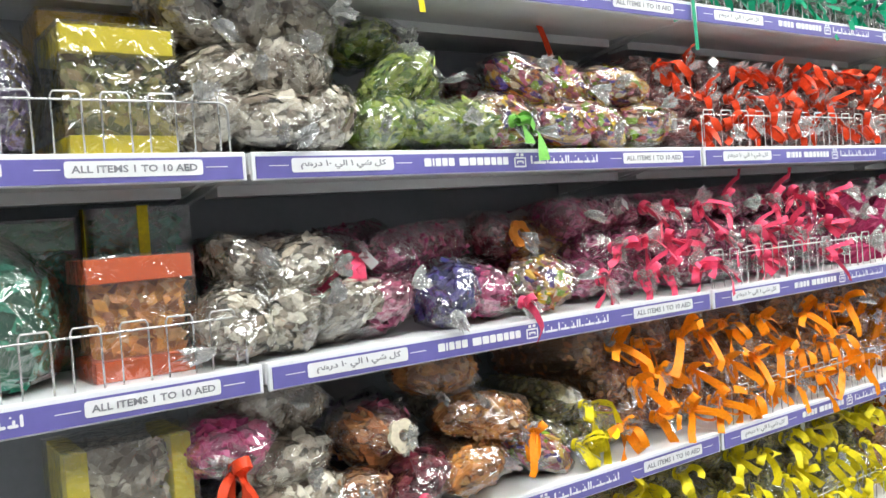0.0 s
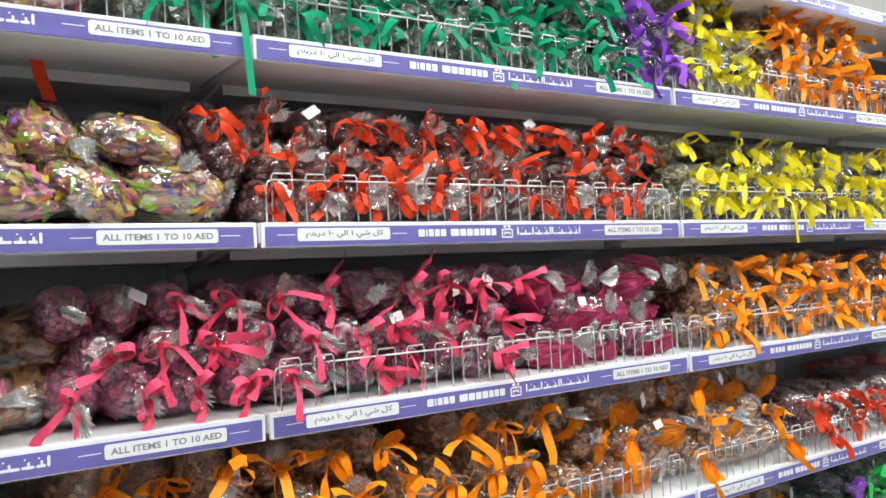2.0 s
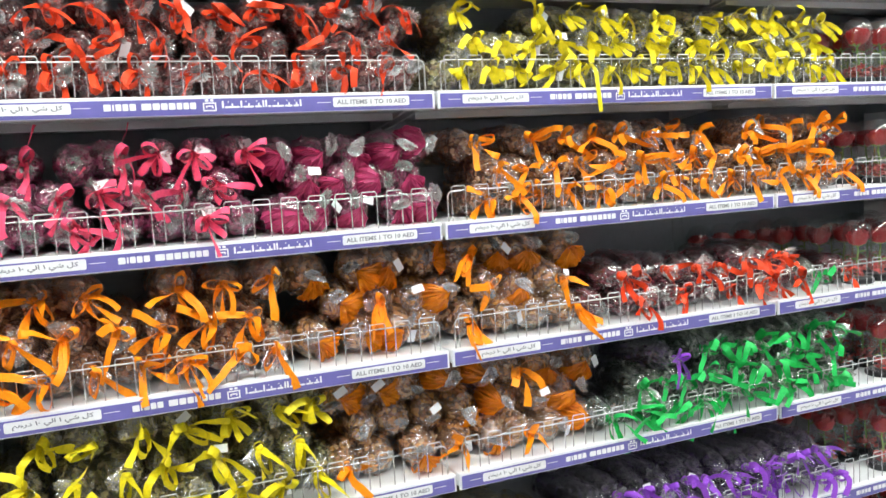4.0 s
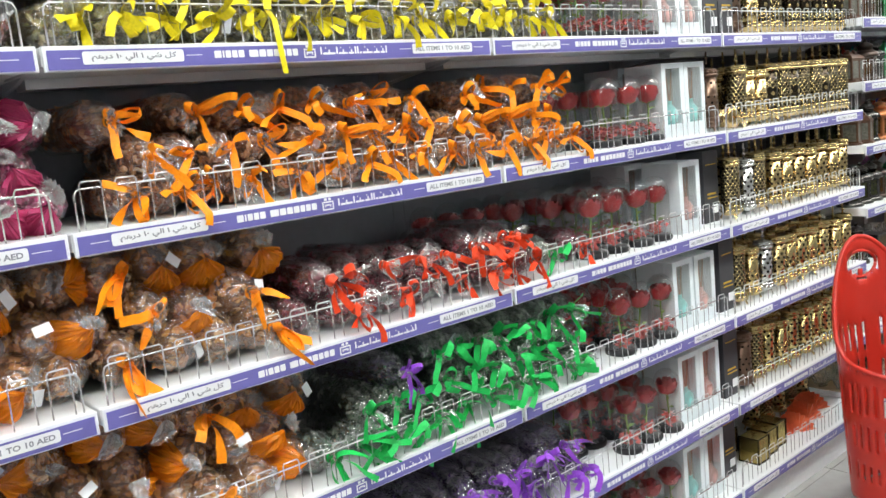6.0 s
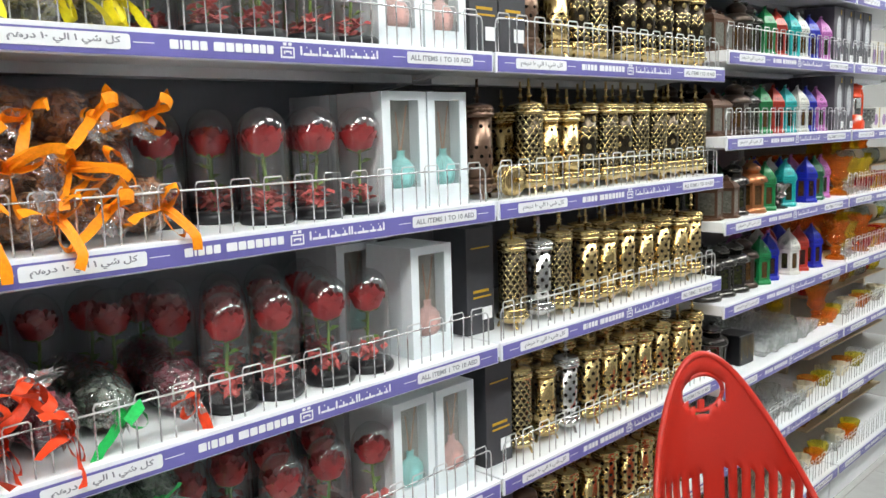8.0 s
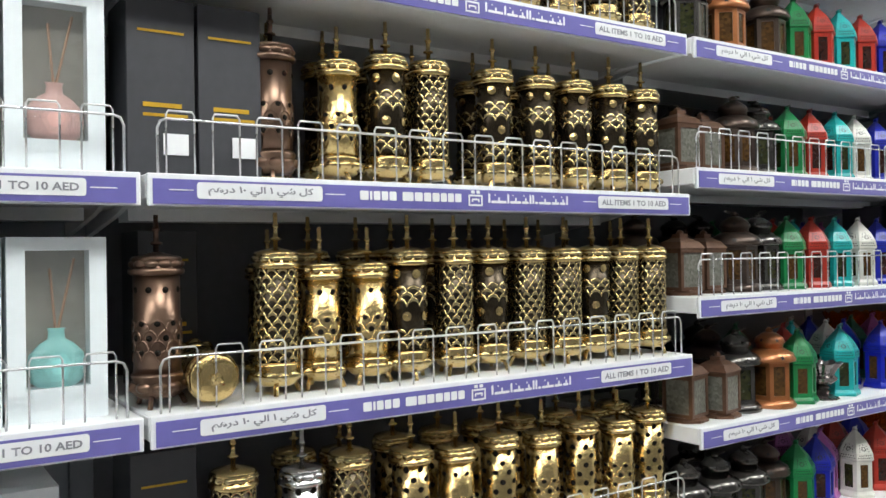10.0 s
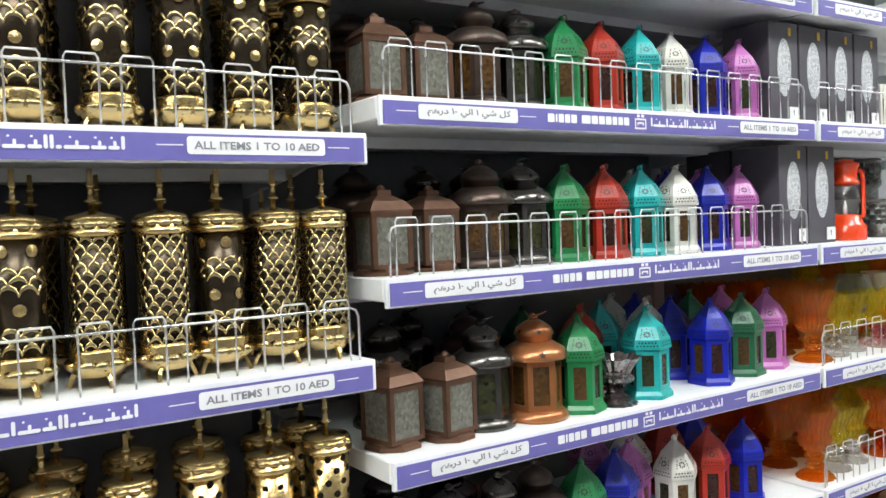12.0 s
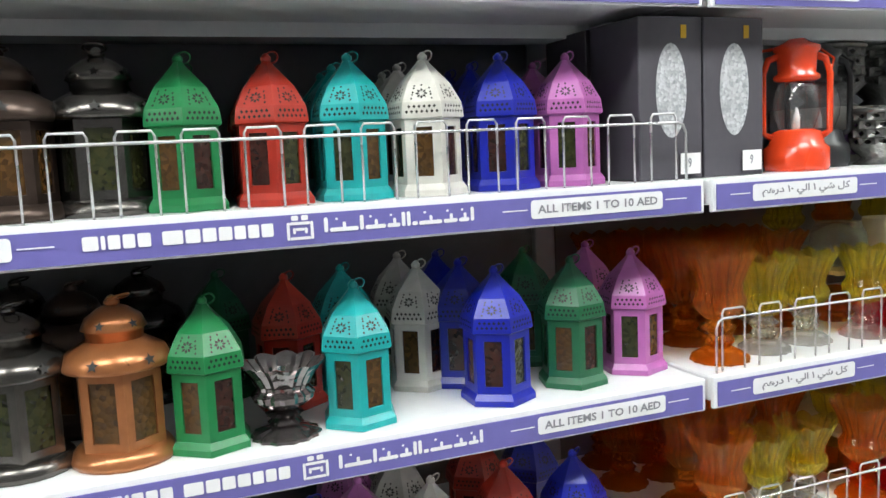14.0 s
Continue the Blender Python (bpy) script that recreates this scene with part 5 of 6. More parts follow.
def goblet(mat, word, footmat=None):
    t = tagged(empty("glass_goblet"), "%s pressed glass goblet candle holder with fluted rim" % word, "glass goblet", "glass goblets")
    prof = [(0.010, 0.060), (0.026, 0.066), (0.040, 0.082), (0.042, 0.094), (0.034, 0.106), (0.035, 0.114), (0.043, 0.136), (0.051, 0.152), (0.057, 0.162), (0.054, 0.162), (0.040, 0.136), (0.031, 0.112), (0.035, 0.092), (0.022, 0.074), (0.004, 0.070)]
    bm = lathe(prof, 40, flute=0.035)
    for v in bm.verts:
        if v.co.z > 0.15:
            a = math.atan2(v.co.y, v.co.x)
            v.co.z += 0.004 * math.cos(10 * a)
            v.co.x *= 1 + 0.05 * math.cos(10 * a)
            v.co.y *= 1 + 0.05 * math.cos(10 * a)
    part("bowl", bm, mat, t)
    part("stem", lathe([(0.016, 0.020), (0.024, 0.030), (0.016, 0.040), (0.026, 0.050), (0.014, 0.060)], 20, flute=0.06), footmat or mat, t)
    part("foot", lathe([(0.047, 0), (0.046, 0.006), (0.034, 0.014), (0.016, 0.022)], 28, flute=0.04), footmat or mat, t)
    t.scale = (0.82, 0.82, 0.90) if mat is footmat or footmat is None else (0.76, 0.76, 0.80)
    t["used"] = 0
    return t


def bowl(mat, word, r=0.038, h=0.05):
    """Scalloped cup on a low turned foot, pressed in one piece."""
    t = tagged(new("glass_bowl", finish(lathe([(r * 0.60, 0.0), (r * 0.56, 0.005), (r * 0.55, 0.007), (r * 0.85, h * 0.35), (r * 1.05, h), (r * 0.97, h), (r * 0.75, h * 0.4), (r * 0.3, 0.012)], 20, flute=0.06), "glass_bowl", mat)),
               "%s scalloped glass candle bowl" % word, "glass bowl", "glass bowls")
    t["used"] = 0
    return t


GO, GY, GS = goblet(ORANGEG, "orange"), goblet(YELLOWG, "yellow", CLEARG), goblet(SMOKE, "smoky grey")
def pot(mat, word):
    t = tagged(empty("candle_pot"), "%s round-bellied candle pot" % word, "candle pot", "candle pots")
    part("body", lathe([(0.022, 0.0), (0.036, 0.010), (0.043, 0.030), (0.041, 0.050), (0.034, 0.064), (0.034, 0.068), (0.030, 0.068), (0.037, 0.048), (0.038, 0.030), (0.030, 0.014), (0.006, 0.008)], 28), mat, t, "", True)
    t["used"] = 0
    return t


PM, PC = pot(MINTG, "pale green glass"), pot(CREAM, "cream ceramic")
BC, BY, BO, BW = bowl(CLEARG, "clear"), bowl(YELLOWG, "yellow"), bowl(ORANGEG, "orange"), bowl(CREAM, "cream")
o = put(GS, pose(5.492, 0.055, Z[3]))
o.scale = (0.80, 0.80, 0.50)
HX = GX + 1.004
WOODB = plain("pale_board", (0.52, 0.40, 0.26), 0.6, vary=0.15)
BR = bowl(tinted("ruby_glass", (0.75, 0.06, 0.10)), "ruby red")
for lv in (3, 4):
    for x, y, g in ((6.075, 0.065, GO), (6.160, 0.075, GY), (6.245, 0.085, GY), (6.10, 0.17, GO), (6.20, 0.20, GO), (6.30, 0.20, GO), (6.06, 0.28, GO), (6.14, 0.28, GO), (6.22, 0.30, GO), (6.30, 0.30, GO), (6.16, 0.36, GO), (6.08, 0.37, GO), (6.345, 0.07, GO if lv == 4 else GY)):
        put(g, pose(x + 0.010, y, Z[lv], 0, 0, rng.uniform(0, 90)))
    for i in range(7):
        put((BR, BY, BO)[i % 3], pose(6.40 + 0.085 * i, 0.075, Z[lv], 0, 0, rng.uniform(0, 90)))
        put((BO, BY, BR)[i % 3], pose(6.40 + 0.085 * i, 0.17, Z[lv], 0, 0, rng.uniform(0, 90)))
    tagged(part("display_board", cube(6.335, 0.10, Z[lv] + 0.085, 6.98, 0.36, Z[lv] + 0.092, 0.001), WOODB), "pale wooden display board raised over small glasses", "board", "display boards")
    for x in (6.345, 6.97):
        tagged(part("board_support", cube(x - 0.008, 0.23, Z[lv], x + 0.008, 0.35, Z[lv] + 0.085, 0.001), WOODB), "pale wooden support under a display board", "support", "board supports")
    for i, g in enumerate((PM, PC, BY, PM, PC, BY) if lv == 3 else (BY, BY, PM, PC, BY, PM)):
        put(g, pose(6.385 + 0.10 * i, 0.15, Z[lv] + 0.092, 0, 0, 40 * i))
    for i in range(6):
        put((GY, GO)[i % 2], pose(6.40 + 0.11 * i, 0.28, Z[lv] + 0.092, 0, 0, 20 * i)).scale = (0.8, 0.8, 0.7)
put(GO, pose(6.00, 0.10, Z[5]))
put(GY, pose(5.90, 0.22, Z[5]))
for lv, x0, x1 in ((5, 5.38, 5.92), (6, 5.10, 5.80), (7, 5.05, 5.75)):
    for row in range(4):
        n = int((x1 - x0) / 0.085)
        for i in range(n):
            put(BC, pose(x0 + (i + 0.5) * 0.085 + rng.uniform(-0.008, 0.008), 0.07 + 0.085 * row + rng.uniform(-0.008, 0.008), Z[lv] + (0.0075 if lv == 7 else 0.001), rng.uniform(-6, 6), rng.uniform(-6, 6), rng.uniform(0, 90)))
tagged(part("display_board", cube(5.06, 0.04, Z[7], 5.76, 0.38, Z[7] + 0.006, 0.001), WOODB), "pale wooden board laid flat under clear glasses", "board", "display boards")
for lv in (5, 6, 7):
    tagged(part("display_board", cube(6.08, 0.15, Z[lv] + 0.075, 6.98, 0.37, Z[lv] + 0.082, 0.001), WOODB), "pale wooden display board raised over small glasses", "board", "display boards")
    for x in (6.09, 6.97):
        tagged(part("board_support", cube(x - 0.008, 0.24, Z[lv], x + 0.008, 0.36, Z[lv] + 0.075, 0.001), WOODB), "pale wooden support under a display board", "support", "board supports")
    for i in range(9):
        put((BO, BY, PM, BR, BY, BO, PC)[(i + 2 * lv) % 7], pose(6.135 + 0.098 * i, 0.20 + 0.01 * (i % 2), Z[lv] + 0.082, 0, 0, 25 * i))
        put((BR, BO, BY)[(i + lv) % 3], pose(6.135 + 0.098 * i, 0.315, Z[lv] + 0.082, 0, 0, 15 * i))
for lv, x0 in ((5, 6.06), (6, 5.85), (7, 5.80)):
    for i in range(8):
        put((BY, BO, BW, BC)[(i * 3 + lv) % 4], pose(x0 + 0.09 * i, 0.08 + 0.02 * (i % 2), Z[lv] + 0.0005, 0, 0, 30 * i))
# black square candle holder
ch = tagged(empty("candle_holder"), "square black candle holder with gold streaks", "candle holder")
part("body", cube(-0.045, -0.045, 0, 0.045, 0.045, 0.10, 0.003), BLACK, ch)
bm = bmesh.new()
for i in range(9):
    x = -0.038 + 0.0095 * i
    box(bm, x, -0.0462, 0.02 + 0.01 * (i * 7 % 4), x + 0.002, -0.0452, 0.085 + 0.004 * (i * 5 % 4))
tagged(part("gold_streak", bm, DARKGOLD, ch), kind="stuff")
ch.matrix_basis = pose(5.305, 0.10, Z[5], 0, 0, -4)
put(GUN_L, pose(5.14, 0.10, Z[5]))

# ---- boxed lanterns, storm lanterns ----
TAUPE = plain("taupe_carton", (0.075, 0.070, 0.085), 0.5, vary=0.1)
MARBLE = stained("marbled_print", (0.30, 0.31, 0.33), (0.62, 0.63, 0.66), 260, 0.2)
TAG = plain("price_tag", (0.80, 0.80, 0.80), 0.5, vary=0.02)
NINE = words("9", 0.016, 0.0055, "printed_digit")


def taupe_box():
    w, d, h = 0.094, 0.11, 0.20
    t = tagged(empty("lantern_carton"), "tall dark taupe carton with oval marbled print and price tag", "carton", "taupe cartons")
    part("carton", cube(0, 0, 0, w, d, h, 0.0012), TAUPE, t)
    bm = bmesh.new()
    bm.faces.new([bm.verts.new((w / 2 + 0.023 * math.cos(a), -0.0008, h * 0.55 + 0.058 * math.sin(a))) for a in [2 * math.pi * i / 28 for i in range(28)]])
    part("oval_print", bm, MARBLE, t, "oval grey marbled picture")
    part("emblem", cube(w * 0.66, -0.0012, h - 0.026, w * 0.66 + 0.008, -0.0003, h - 0.010), GOLDINK, t)
    tag = part("price_tag", cube(w - 0.036, -0.004, 0.006, w - 0.006, -0.003, 0.032), TAG, t, "white shelf price tag")
    o = part("printed_digit", NINE, None, tag)
    o.location = (w - 0.023, -0.0048, 0.020)
    t["used"] = 0
    return t


TB = taupe_box()
for x in (5.945, 6.042):
    put(TB, pose(x, 0.040, Z[2], 0, 0, rng.uniform(-1, 1)))
    put(TB, pose(x, 0.16, Z[2]))
for i, x in enumerate((5.93, 6.03, 6.13, 6.23)):
    put(TB, pose(x, 0.045, Z[1]))
PIC = plain("picture_carton", (0.62, 0.60, 0.55), 0.5, vary=0.15, grain=50)
ORCHID = stained("orchid_print", (0.12, 0.05, 0.16), (0.36, 0.20, 0.44), 60, 0.4)


def picture_carton(x, y, z, w, d, h):
    t = tagged(new("picture_carton", finish(cube(0, 0, 0, w, d, h, 0.001), "picture_carton", PIC)), "small white carton with a purple lamp picture", "carton", "picture cartons")
    bm = bmesh.new()
    bm.faces.new([bm.verts.new((w / 2 + w * 0.26 * math.cos(a), -0.0008, h * 0.40 + h * 0.28 * math.sin(a))) for a in [2 * math.pi * i / 20 for i in range(20)]])
    part("picture", bm, ORCHID, t, "purple oval picture")
    part("gold_band", cube(w - 0.008, -0.0008, 0.002, w - 0.003, -0.0002, h - 0.002), GOLDINK, t)
    t.location = (x, y, z)
    return t


for i in range(4):
    picture_carton(6.34 + 0.095 * i, 0.05, Z[1], 0.085, 0.085, 0.10)
REDP = plain("red_enamel", (0.72, 0.055, 0.012), 0.25, vary=0.08, coat=0.3)
WICK = plain("white_candle", (0.8, 0.8, 0.78), 0.5)


def storm_lantern(mat, word):
    t = tagged(empty("storm_lantern"), "%s metal storm lantern with clear glass chimney" % word, "storm lantern")
    part("tank", lathe([(0.052, 0), (0.054, 0.006), (0.054, 0.030), (0.046, 0.036), (0.040, 0.052), (0.030, 0.056)], 22), mat, t, "round fuel tank", True)
    part("chimney", lathe([(0.028, 0.056), (0.036, 0.075), (0.038, 0.092), (0.033, 0.112), (0.026, 0.122)], 20, caps=False), GLASS, t, "clear bulged glass chimney", True)
    part("crown", lathe([(0.030, 0.120), (0.038, 0.123), (0.038, 0.128), (0.031, 0.132), (0.033, 0.158), (0.038, 0.161), (0.038, 0.167), (0.026, 0.171), (0.014, 0.177)], 20), mat, t, "vented crown", True)
    part("candle", lathe([(0.006, 0.056), (0.006, 0.072), (0.003, 0.082), (0.001, 0.086)], 8), WICK, t, "white flame-shaped bulb", True)
    for s in (-1, 1):
        part("side_tube", tube(bmesh.new(), [(s * 0.040, 0, 0.045), (s * 0.056, 0, 0.052), (s * 0.056, 0, 0.130), (s * 0.048, 0, 0.150), (s * 0.026, 0, 0.156)], 0.0055, 8), mat, t, "", True)
    part("handle", tube(bmesh.new(), [(-0.056, 0, 0.128), (-0.066, 0.01, 0.150), (-0.05, 0.03, 0.165), (0, 0.045, 0.170), (0.05, 0.03, 0.165), (0.066, 0.01, 0.150), (0.056, 0, 0.128)], 0.0022, 6), mat, t, "", True)
    return t


for paint, word, x, y in ((REDP, "red", 6.218, 0.066), (BLACK, "black", 6.318, 0.125)):
    o = storm_lantern(paint, word)
    o.matrix_basis = pose(x, y, Z[2], 0, 0, -25)
    o.scale = (0.80, 0.80, 1.0)
FILI = plain("filigree_pewter", (0.20, 0.20, 0.19), 0.35, 0.7, vary=0.5, grain=140, bump=0.6)


def filigree(x, y, z, s):
    b = tagged(part("filigree_bowl", fret(0.05 * s, 0.03 * s, 0.085 * s, 12, 4, 0.6), FILI), "pewter grey pierced filigree bowl", "bowl", "filigree bowls")
    part("rim", lathe([(0.051 * s, 0.083 * s), (0.054 * s, 0.087 * s), (0.050 * s, 0.091 * s)], 20), FILI, b, "", True)
    part("foot", lathe([(0.045 * s, 0), (0.030 * s, 0.010 * s), (0.052 * s, 0.032 * s)], 20), FILI, b, "", True)
    b.location = (x, y, z)


for x in (6.455, 6.555, 6.655):
    picture_carton(x, 0.07, Z[2], 0.088, 0.09, 0.085)
    picture_carton(x - 0.03, 0.20, Z[2], 0.088, 0.14, 0.090)
filigree(6.485, 0.27, Z[2] + 0.090, 1.15)
filigree(6.62, 0.27, Z[2] + 0.090, 1.15)
filigree(6.405, 0.09, Z[2], 0.90)
put(GUN_L, pose(5.905, 0.19, Z[2], 0, 0, 10)).scale = (0.6, 0.6, 0.7)
put(GUN_L, pose(5.905, 0.16, Z[1], 0, 0, 10)).scale = (0.6, 0.6, 0.7)

# ---- bottom shelf of bay f: mirrored gold boxes and orange fans ----
GILT = plain("gilt_mirror", (0.45, 0.34, 0.10), 0.15, 0.8, vary=0.2)
CORAL = plain("coral_fan", (0.75, 0.16, 0.06), 0.5, vary=0.2)
for i in range(4):
    x, y = 4.20 + 0.085 * (i % 3), 0.05 + 0.09 * (i // 3) + 0.012 * i
    g = tagged(empty("gilt_box"), "square gilt mirrored incense box with dark edges", "box", "gilt boxes")
    part("shell", cube(0.003, 0.003, 0.003, 0.077, 0.077, 0.092), GILT, g)
    bm = bmesh.new()
    for u in (0, 0.077):
        for v in (0, 0.077):
            box(bm, u, v, 0, u + 0.003, v + 0.003, 0.095)
    for z in (0, 0.092):
        box(bm, 0.003, 0, z, 0.077, 0.003, z + 0.003)
        box(bm, 0, 0.003, z, 0.003, 0.077, z + 0.003)
    part("edging", bm, HOLE_SHADE_EDGING, g)
    g.location = (x, y, L[7] + 0.0205)
for i, x in enumerate((4.55, 4.68, 4.80)):
    f = tagged(empty("folded_fan"), "coral orange pleated paper fan decoration", "fan", "coral fans")
    bm = bmesh.new()
    vs = []
    for k in range(25):
        a = math.pi * k / 24
        vs.append((bm.verts.new((0.012 * math.cos(a), 0.004 * (k % 2), 0.012 * math.sin(a))), bm.verts.new((0.085 * math.cos(a), 0.016 * (k % 2), 0.085 * math.sin(a)))))
    for p, q in zip(vs, vs[1:]):
        bm.faces.new((p[0], p[1], q[1], q[0]))
    part("pleats", bm, CORAL, f)
    f.matrix_basis = pose(x, 0.08 + 0.03 * i, L[7] + 0.022, -35, 0, -25)
for i in range(5):
    put(BURN["tall0" if i % 2 else "goldt"], pose(4.50 + 0.10 * i, 0.24, L[7] + 0.0205, 0, 0, 40 * i))

# ---- bay a: boxed potpourri and dark balls ----
def lid_box(col, word, pal, w, d, h, form="lid"):
    """Clear-sided gift box: card lid and tray, card ends, or all clear with a ribbon strap."""
    m = plain("carton_" + word, col, 0.4, vary=0.08)
    t = tagged(empty("potpourri_box"), "%s gift box with clear sides full of potpourri, film wrapped" % word, "gift box")
    z0, z1, x0, x1 = 0.004, h - 0.004, 0.004, w - 0.004
    if form == "lid":
        z0, z1 = h * 0.17, h * 0.80
        part("tray", cube(0, 0, 0, w, d, z0, 0.001), m, t)
        part("lid", cube(-0.003, -0.003, z1, w + 0.003, d + 0.003, h, 0.001), m, t)
    elif form == "ends":
        x0, x1 = 0.028, w - 0.028
        for a, b in ((0, x0), (x1, w)):
            part("end_panel", cube(a, 0, 0, b, d, h, 0.001), m, t)
    else:
        part("strap", cube(w * 0.44, -0.0085, 0.0, w * 0.56, -0.0068, h + 0.006), RIBBON["yellow"], t, "yellow-green ribbon strap")
        part("strap", cube(-0.0085, d * 0.40, 0.0, -0.0068, d * 0.60, h + 0.006), RIBBON["yellow"], t, "yellow-green ribbon strap")
    bm = bmesh.new()
    q = random.Random(5)
    box(bm, x0 + 0.014, 0.02, z0, x1 - 0.014, d - 0.02, z1 - 0.012)
    for _ in range(300):
        s = q.choice((0, 1, 1, 2))
        c = Vector((q.uniform(x0 + 0.006, x1 - 0.006), q.uniform(0.008, 0.02), q.uniform(z0 + 0.006, z1 - 0.006)))
        if s == 0:
            c.x, c.y = q.choice((x0 + 0.010, x1 - 0.010)), q.uniform(0.01, d - 0.01)
        elif s == 2:
            c.y, c.z = q.uniform(0.01, d - 0.01), z1 - 0.010
        u = Vector((q.uniform(-1, 1), q.uniform(-0.4, 0.4), q.uniform(-1, 1))).normalized() * q.uniform(0.008, 0.018)
        v = Vector((-u.z, q.uniform(-0.006, 0.006), u.x)) * 0.6
        a = [bm.verts.new(p) for p in (c + u, c + v, c - u, c - v)]
        bm.faces.new((a[0], a[1], a[2]))
        bm.faces.new((a[0], a[2], a[3]))
    part("filling", bm, PETALS[pal], t)
    part("film", cube(-0.006, -0.006, 0.001, w + 0.006, d + 0.006, h + 0.004), FILM_LOOSE, t, "glossy clear wrapping film")
    return t


lid_box((0.74, 0.60, 0.02), "yellow", "straw", 0.142, 0.12, 0.175).matrix_basis = pose(-0.222, 0.05, L[2] + 0.0205, 0, 0, 2)
lid_box((0.74, 0.44, 0.01), "golden", "grey", 0.14, 0.12, 0.235).matrix_basis = pose(-0.215, 0.22, L[2] + 0.0205)
lid_box((0.74, 0.12, 0.02), "orange", "amber", 0.135, 0.11, 0.165).matrix_basis = pose(-0.214, 0.05, L[3] + 0.0205, 0, 0, 1)
lid_box((0.70, 0.58, 0.02), "lemon", "grey", 0.165, 0.12, 0.215, "ends").matrix_basis = pose(-0.262, 0.05, L[4] + 0.0205)
lid_box((0.01, 0.22, 0.10), "green", "emerald", 0.135, 0.10, 0.235, "strap").matrix_basis = pose(-0.165, 0.20, L[3] + 0.0205)
lid_box((0.01, 0.16, 0.05), "emerald", "emerald", 0.11, 0.10, 0.225).matrix_basis = pose(-0.30, 0.24, L[3] + 0.0205)
lid_box((0.05, 0.05, 0.10), "navy", "plum", 0.14, 0.10, 0.235).matrix_basis = pose(-0.475, 0.26, L[3] + 0.0205)


def potpourri_ball(pal, x, z):
    """Large round film-wrapped bag, chips showing through the film."""
    q = random.Random(len(pal))
    prof = [(0.03, 0.0), (0.080, 0.02), (0.098, 0.08), (0.088, 0.14), (0.05, 0.175), (0.01, 0.19)]
    bm = lathe(prof, 16)
    for _ in range(260):
        h, a = q.uniform(0.005, 0.18), q.uniform(0, 6.28)
        k = float(np.interp(h, [p[1] for p in prof], [p[0] for p in prof])) * 1.03
        c = Vector((k * math.cos(a), k * math.sin(a), h))
        u = Vector((-math.sin(a), math.cos(a), q.uniform(-0.8, 0.8))).normalized() * q.uniform(0.010, 0.020)
        w = Vector((math.cos(a) * q.uniform(-0.3, 0.3), math.sin(a) * q.uniform(-0.3, 0.3), 1)).normalized() * q.uniform(0.006, 0.012)
        bm.faces.new([bm.verts.new(p) for p in (c + u, c + w, c - u, c - w)])
    b = tagged(new("potpourri_ball", finish(bm, "potpourri_ball", PETALS[pal])), "large round cellophane bag of dark %s" % WORDS_P[pal], "potpourri bag")
    part("wrap", lathe([(0.04, 0.0), (0.092, 0.016), (0.112, 0.08), (0.100, 0.145), (0.058, 0.190), (0.03, 0.21), (0.01, 0.235)], 18), FILM_LOOSE, b, "glossy clear cellophane")
    b.matrix_basis = pose(x, 0.13, z + 0.0205)


potpourri_ball("plum", -0.345, L[2])
potpourri_ball("emerald", -0.337, L[3])

# ---- shopping basket trolley ----
REDPL = plain("red_plastic", (0.55, 0.028, 0.016), 0.33, vary=0.06, grain=300, bump=0.03)


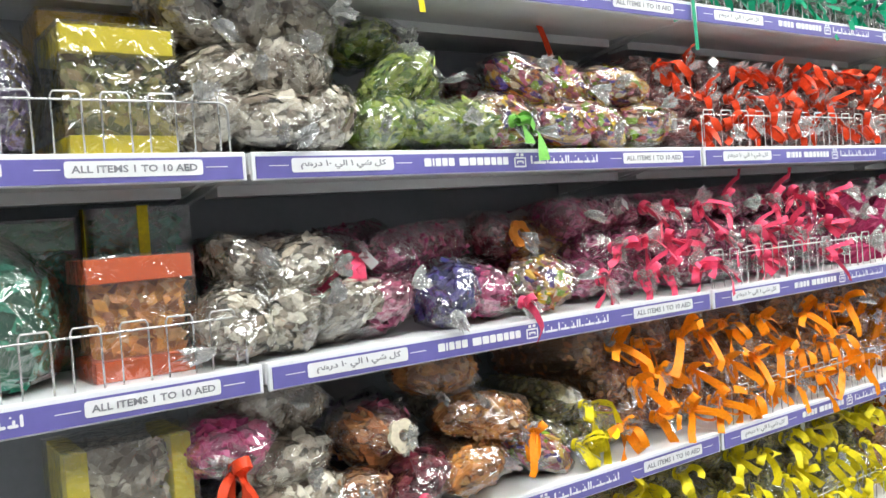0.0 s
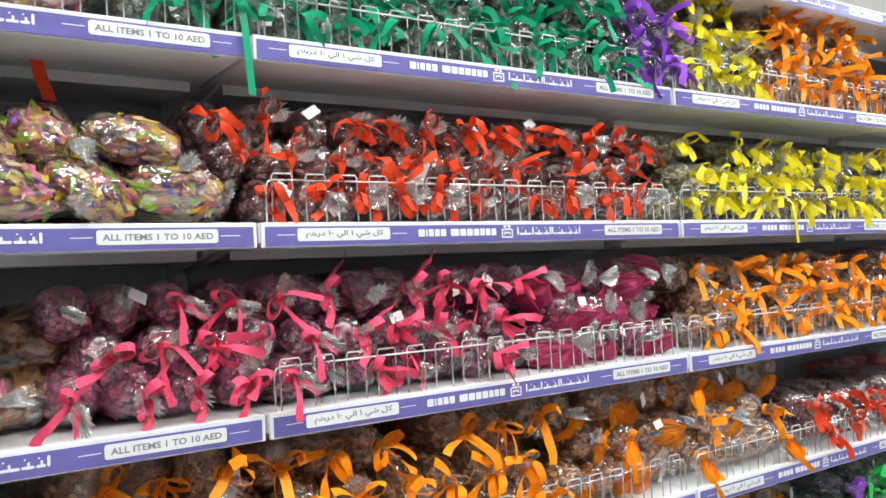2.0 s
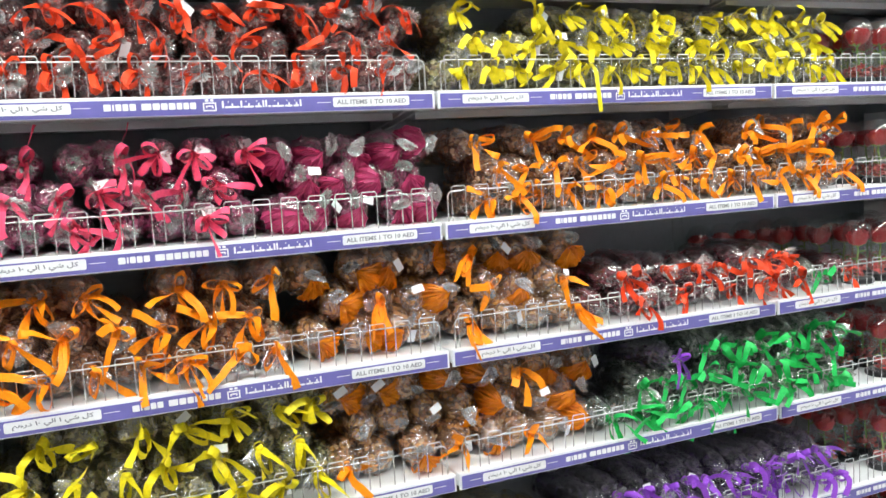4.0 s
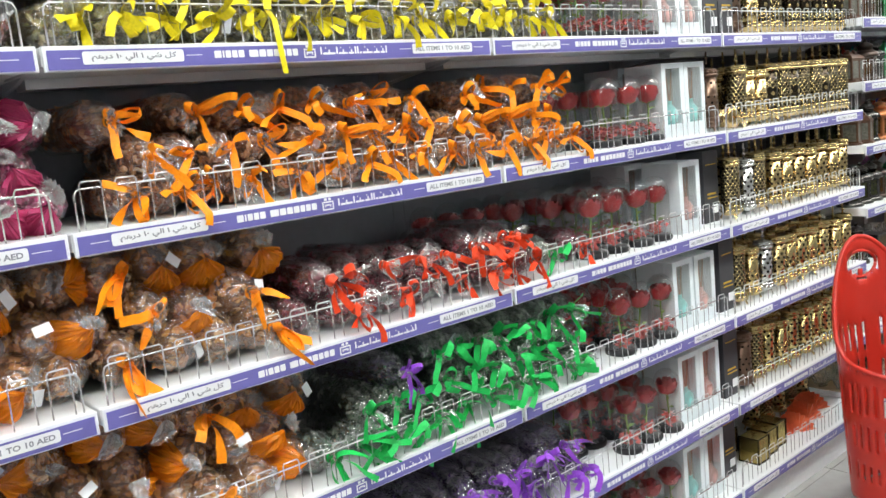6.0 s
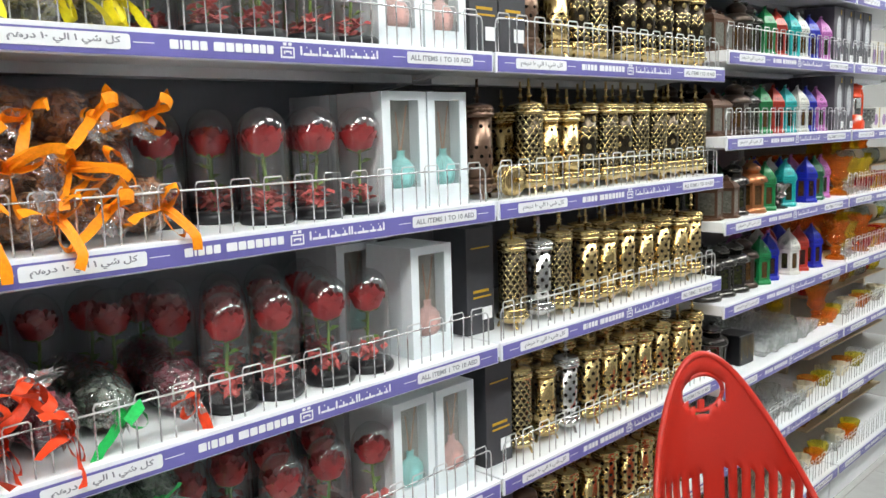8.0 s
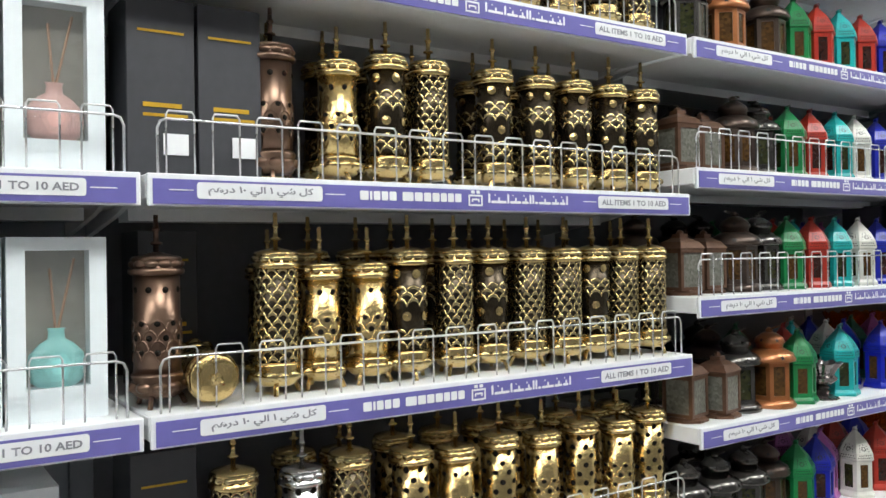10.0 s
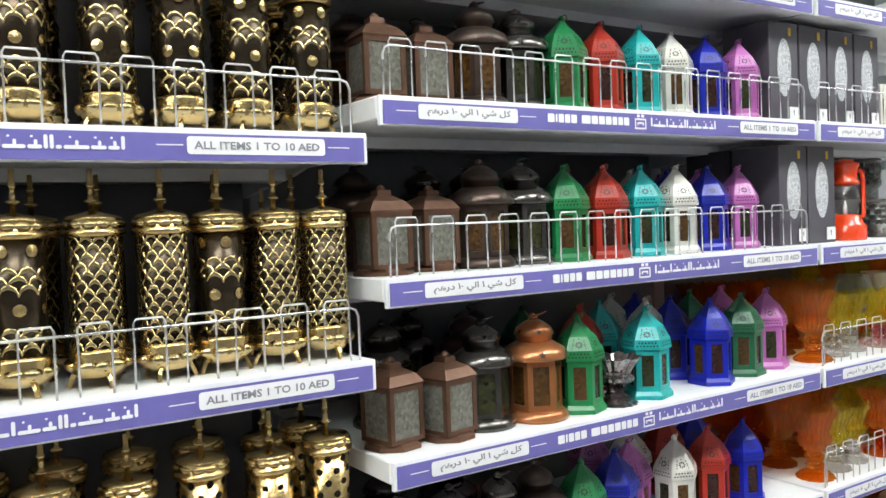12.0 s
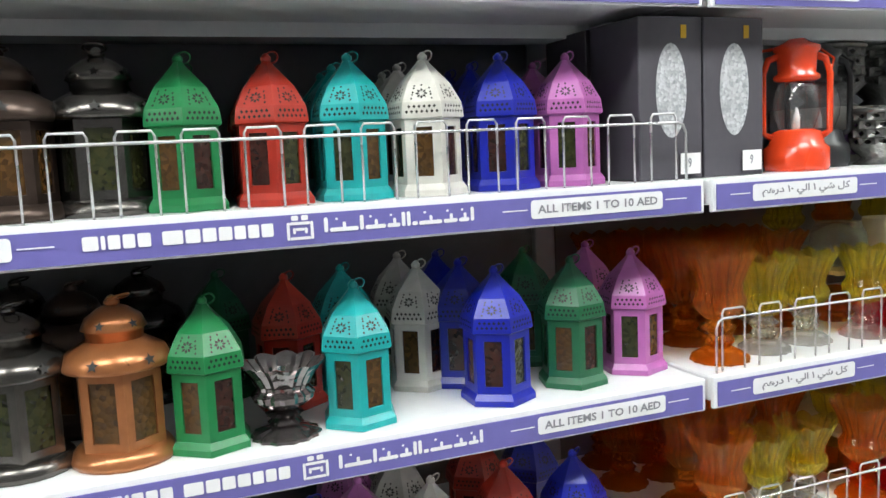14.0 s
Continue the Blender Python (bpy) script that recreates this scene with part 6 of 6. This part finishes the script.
def trolley():
    t = tagged(empty("shopping_trolley"), "tall red plastic wheeled shopping basket with slotted sides", "shopping trolley")
    n, rows = 120, 34
    rx, ry = 0.220, 0.195

    def rim(a):
        s = (1 + math.sin(a)) / 2
        return 0.50 + 0.10 * s + 0.325 * max(0.0, (s - 0.50) / 0.50) ** 1.7

    def at(a, z):
        k = 0.80 + 0.20 * min(1.0, z / 0.6)
        f = 1.0 - 0.10 * max(0, z - 0.62) / 0.3 if math.sin(a) > 0 else 1.0
        lean = 0.06 * max(0.0, z - 0.55) * max(0.0, math.sin(a))
        return Vector((rx * k * f * math.cos(a), ry * k * math.sin(a) + lean, z))
    bm = bmesh.new()
    grid = []
    for i in range(n):
        a = 2 * math.pi * i / n
        top = rim(a)
        grid.append([bm.verts.new(at(a, 0.045 + (top - 0.045) * j / rows)) for j in range(rows + 1)])
    bm.verts.ensure_lookup_table()
    hc, hw, hh = 0.825, 0.062, 0.048
    for i in range(n):
        for j in range(rows):
            q = (grid[i][j], grid[(i + 1) % n][j], grid[(i + 1) % n][j + 1], grid[i][j + 1])
            c = sum((v.co for v in q), Vector()) / 4
            if c.y > 0.05 and (c.x / hw) ** 2 + ((c.z - hc) / hh) ** 2 < 1:
                continue
            a = (i + 0.5) / n * 360 % 90
            bandz = any(z0 < c.z < z1 for z0, z1 in ((0.13, 0.19), (0.25, 0.33), (0.37, 0.48), (0.515, 0.62)))
            if bandz and i % 3 == 0 and 12 < (a if a < 45 else 90 - a) + 0 or (bandz and i % 3 == 0 and (i // 15) % 2 == 0):
                continue
            bm.faces.new(q)
    body = part("basket", bm, REDPL, t, "", True)
    sol = body.modifiers.new("thick", "SOLIDIFY")
    sol.thickness = 0.004
    part("floor_pan", lathe([(0.150, 0.040), (0.162, 0.046), (0.150, 0.050)], 40), REDPL, t, "", True).scale = (1.0, 0.86, 1)
    pts = [at(2 * math.pi * i / 72, rim(2 * math.pi * i / 72)) for i in range(73)]
    part("rim", tube(bmesh.new(), pts, 0.0085, 8), REDPL, t, "rounded red rim", True)
    part("grip", tube(bmesh.new(), [(hw * math.cos(a), at(math.pi / 2, hc).y, hc + hh * math.sin(a)) for a in [2 * math.pi * i / 32 for i in range(33)]], 0.006, 6), REDPL, t, "rounded edge of the hand hole", True)
    part("latch", cube(-0.010, at(math.pi / 2, hc).y - 0.004, hc - hh, 0.010, at(math.pi / 2, hc).y + 0.004, hc - hh + 0.030, 0.003), REDPL, t)
    for x in (-0.10, 0.10):
        for y in (-0.08, 0.08):
            w = part("wheel", tube(bmesh.new(), [(x - 0.008, y, 0.021), (x + 0.008, y, 0.021)], 0.021, 14), BLACK, t, "small black wheel", True)
    return t


trolley().matrix_basis = pose(4.525, -0.315, 0.0, 0, 0, -30)

# ---- floor tiles ----
tile_me = finish(cube(-0.298, -0.298, -0.004, 0.298, 0.298, 0.0, 0.001), "tile", TILE)
for i in range(18):
    for j in range(6):
        o = part("tile", tile_me, None, floor)
        o.location = (X0 + 0.35 + 0.6 * i, -2.7 + 0.6 * j, 0)
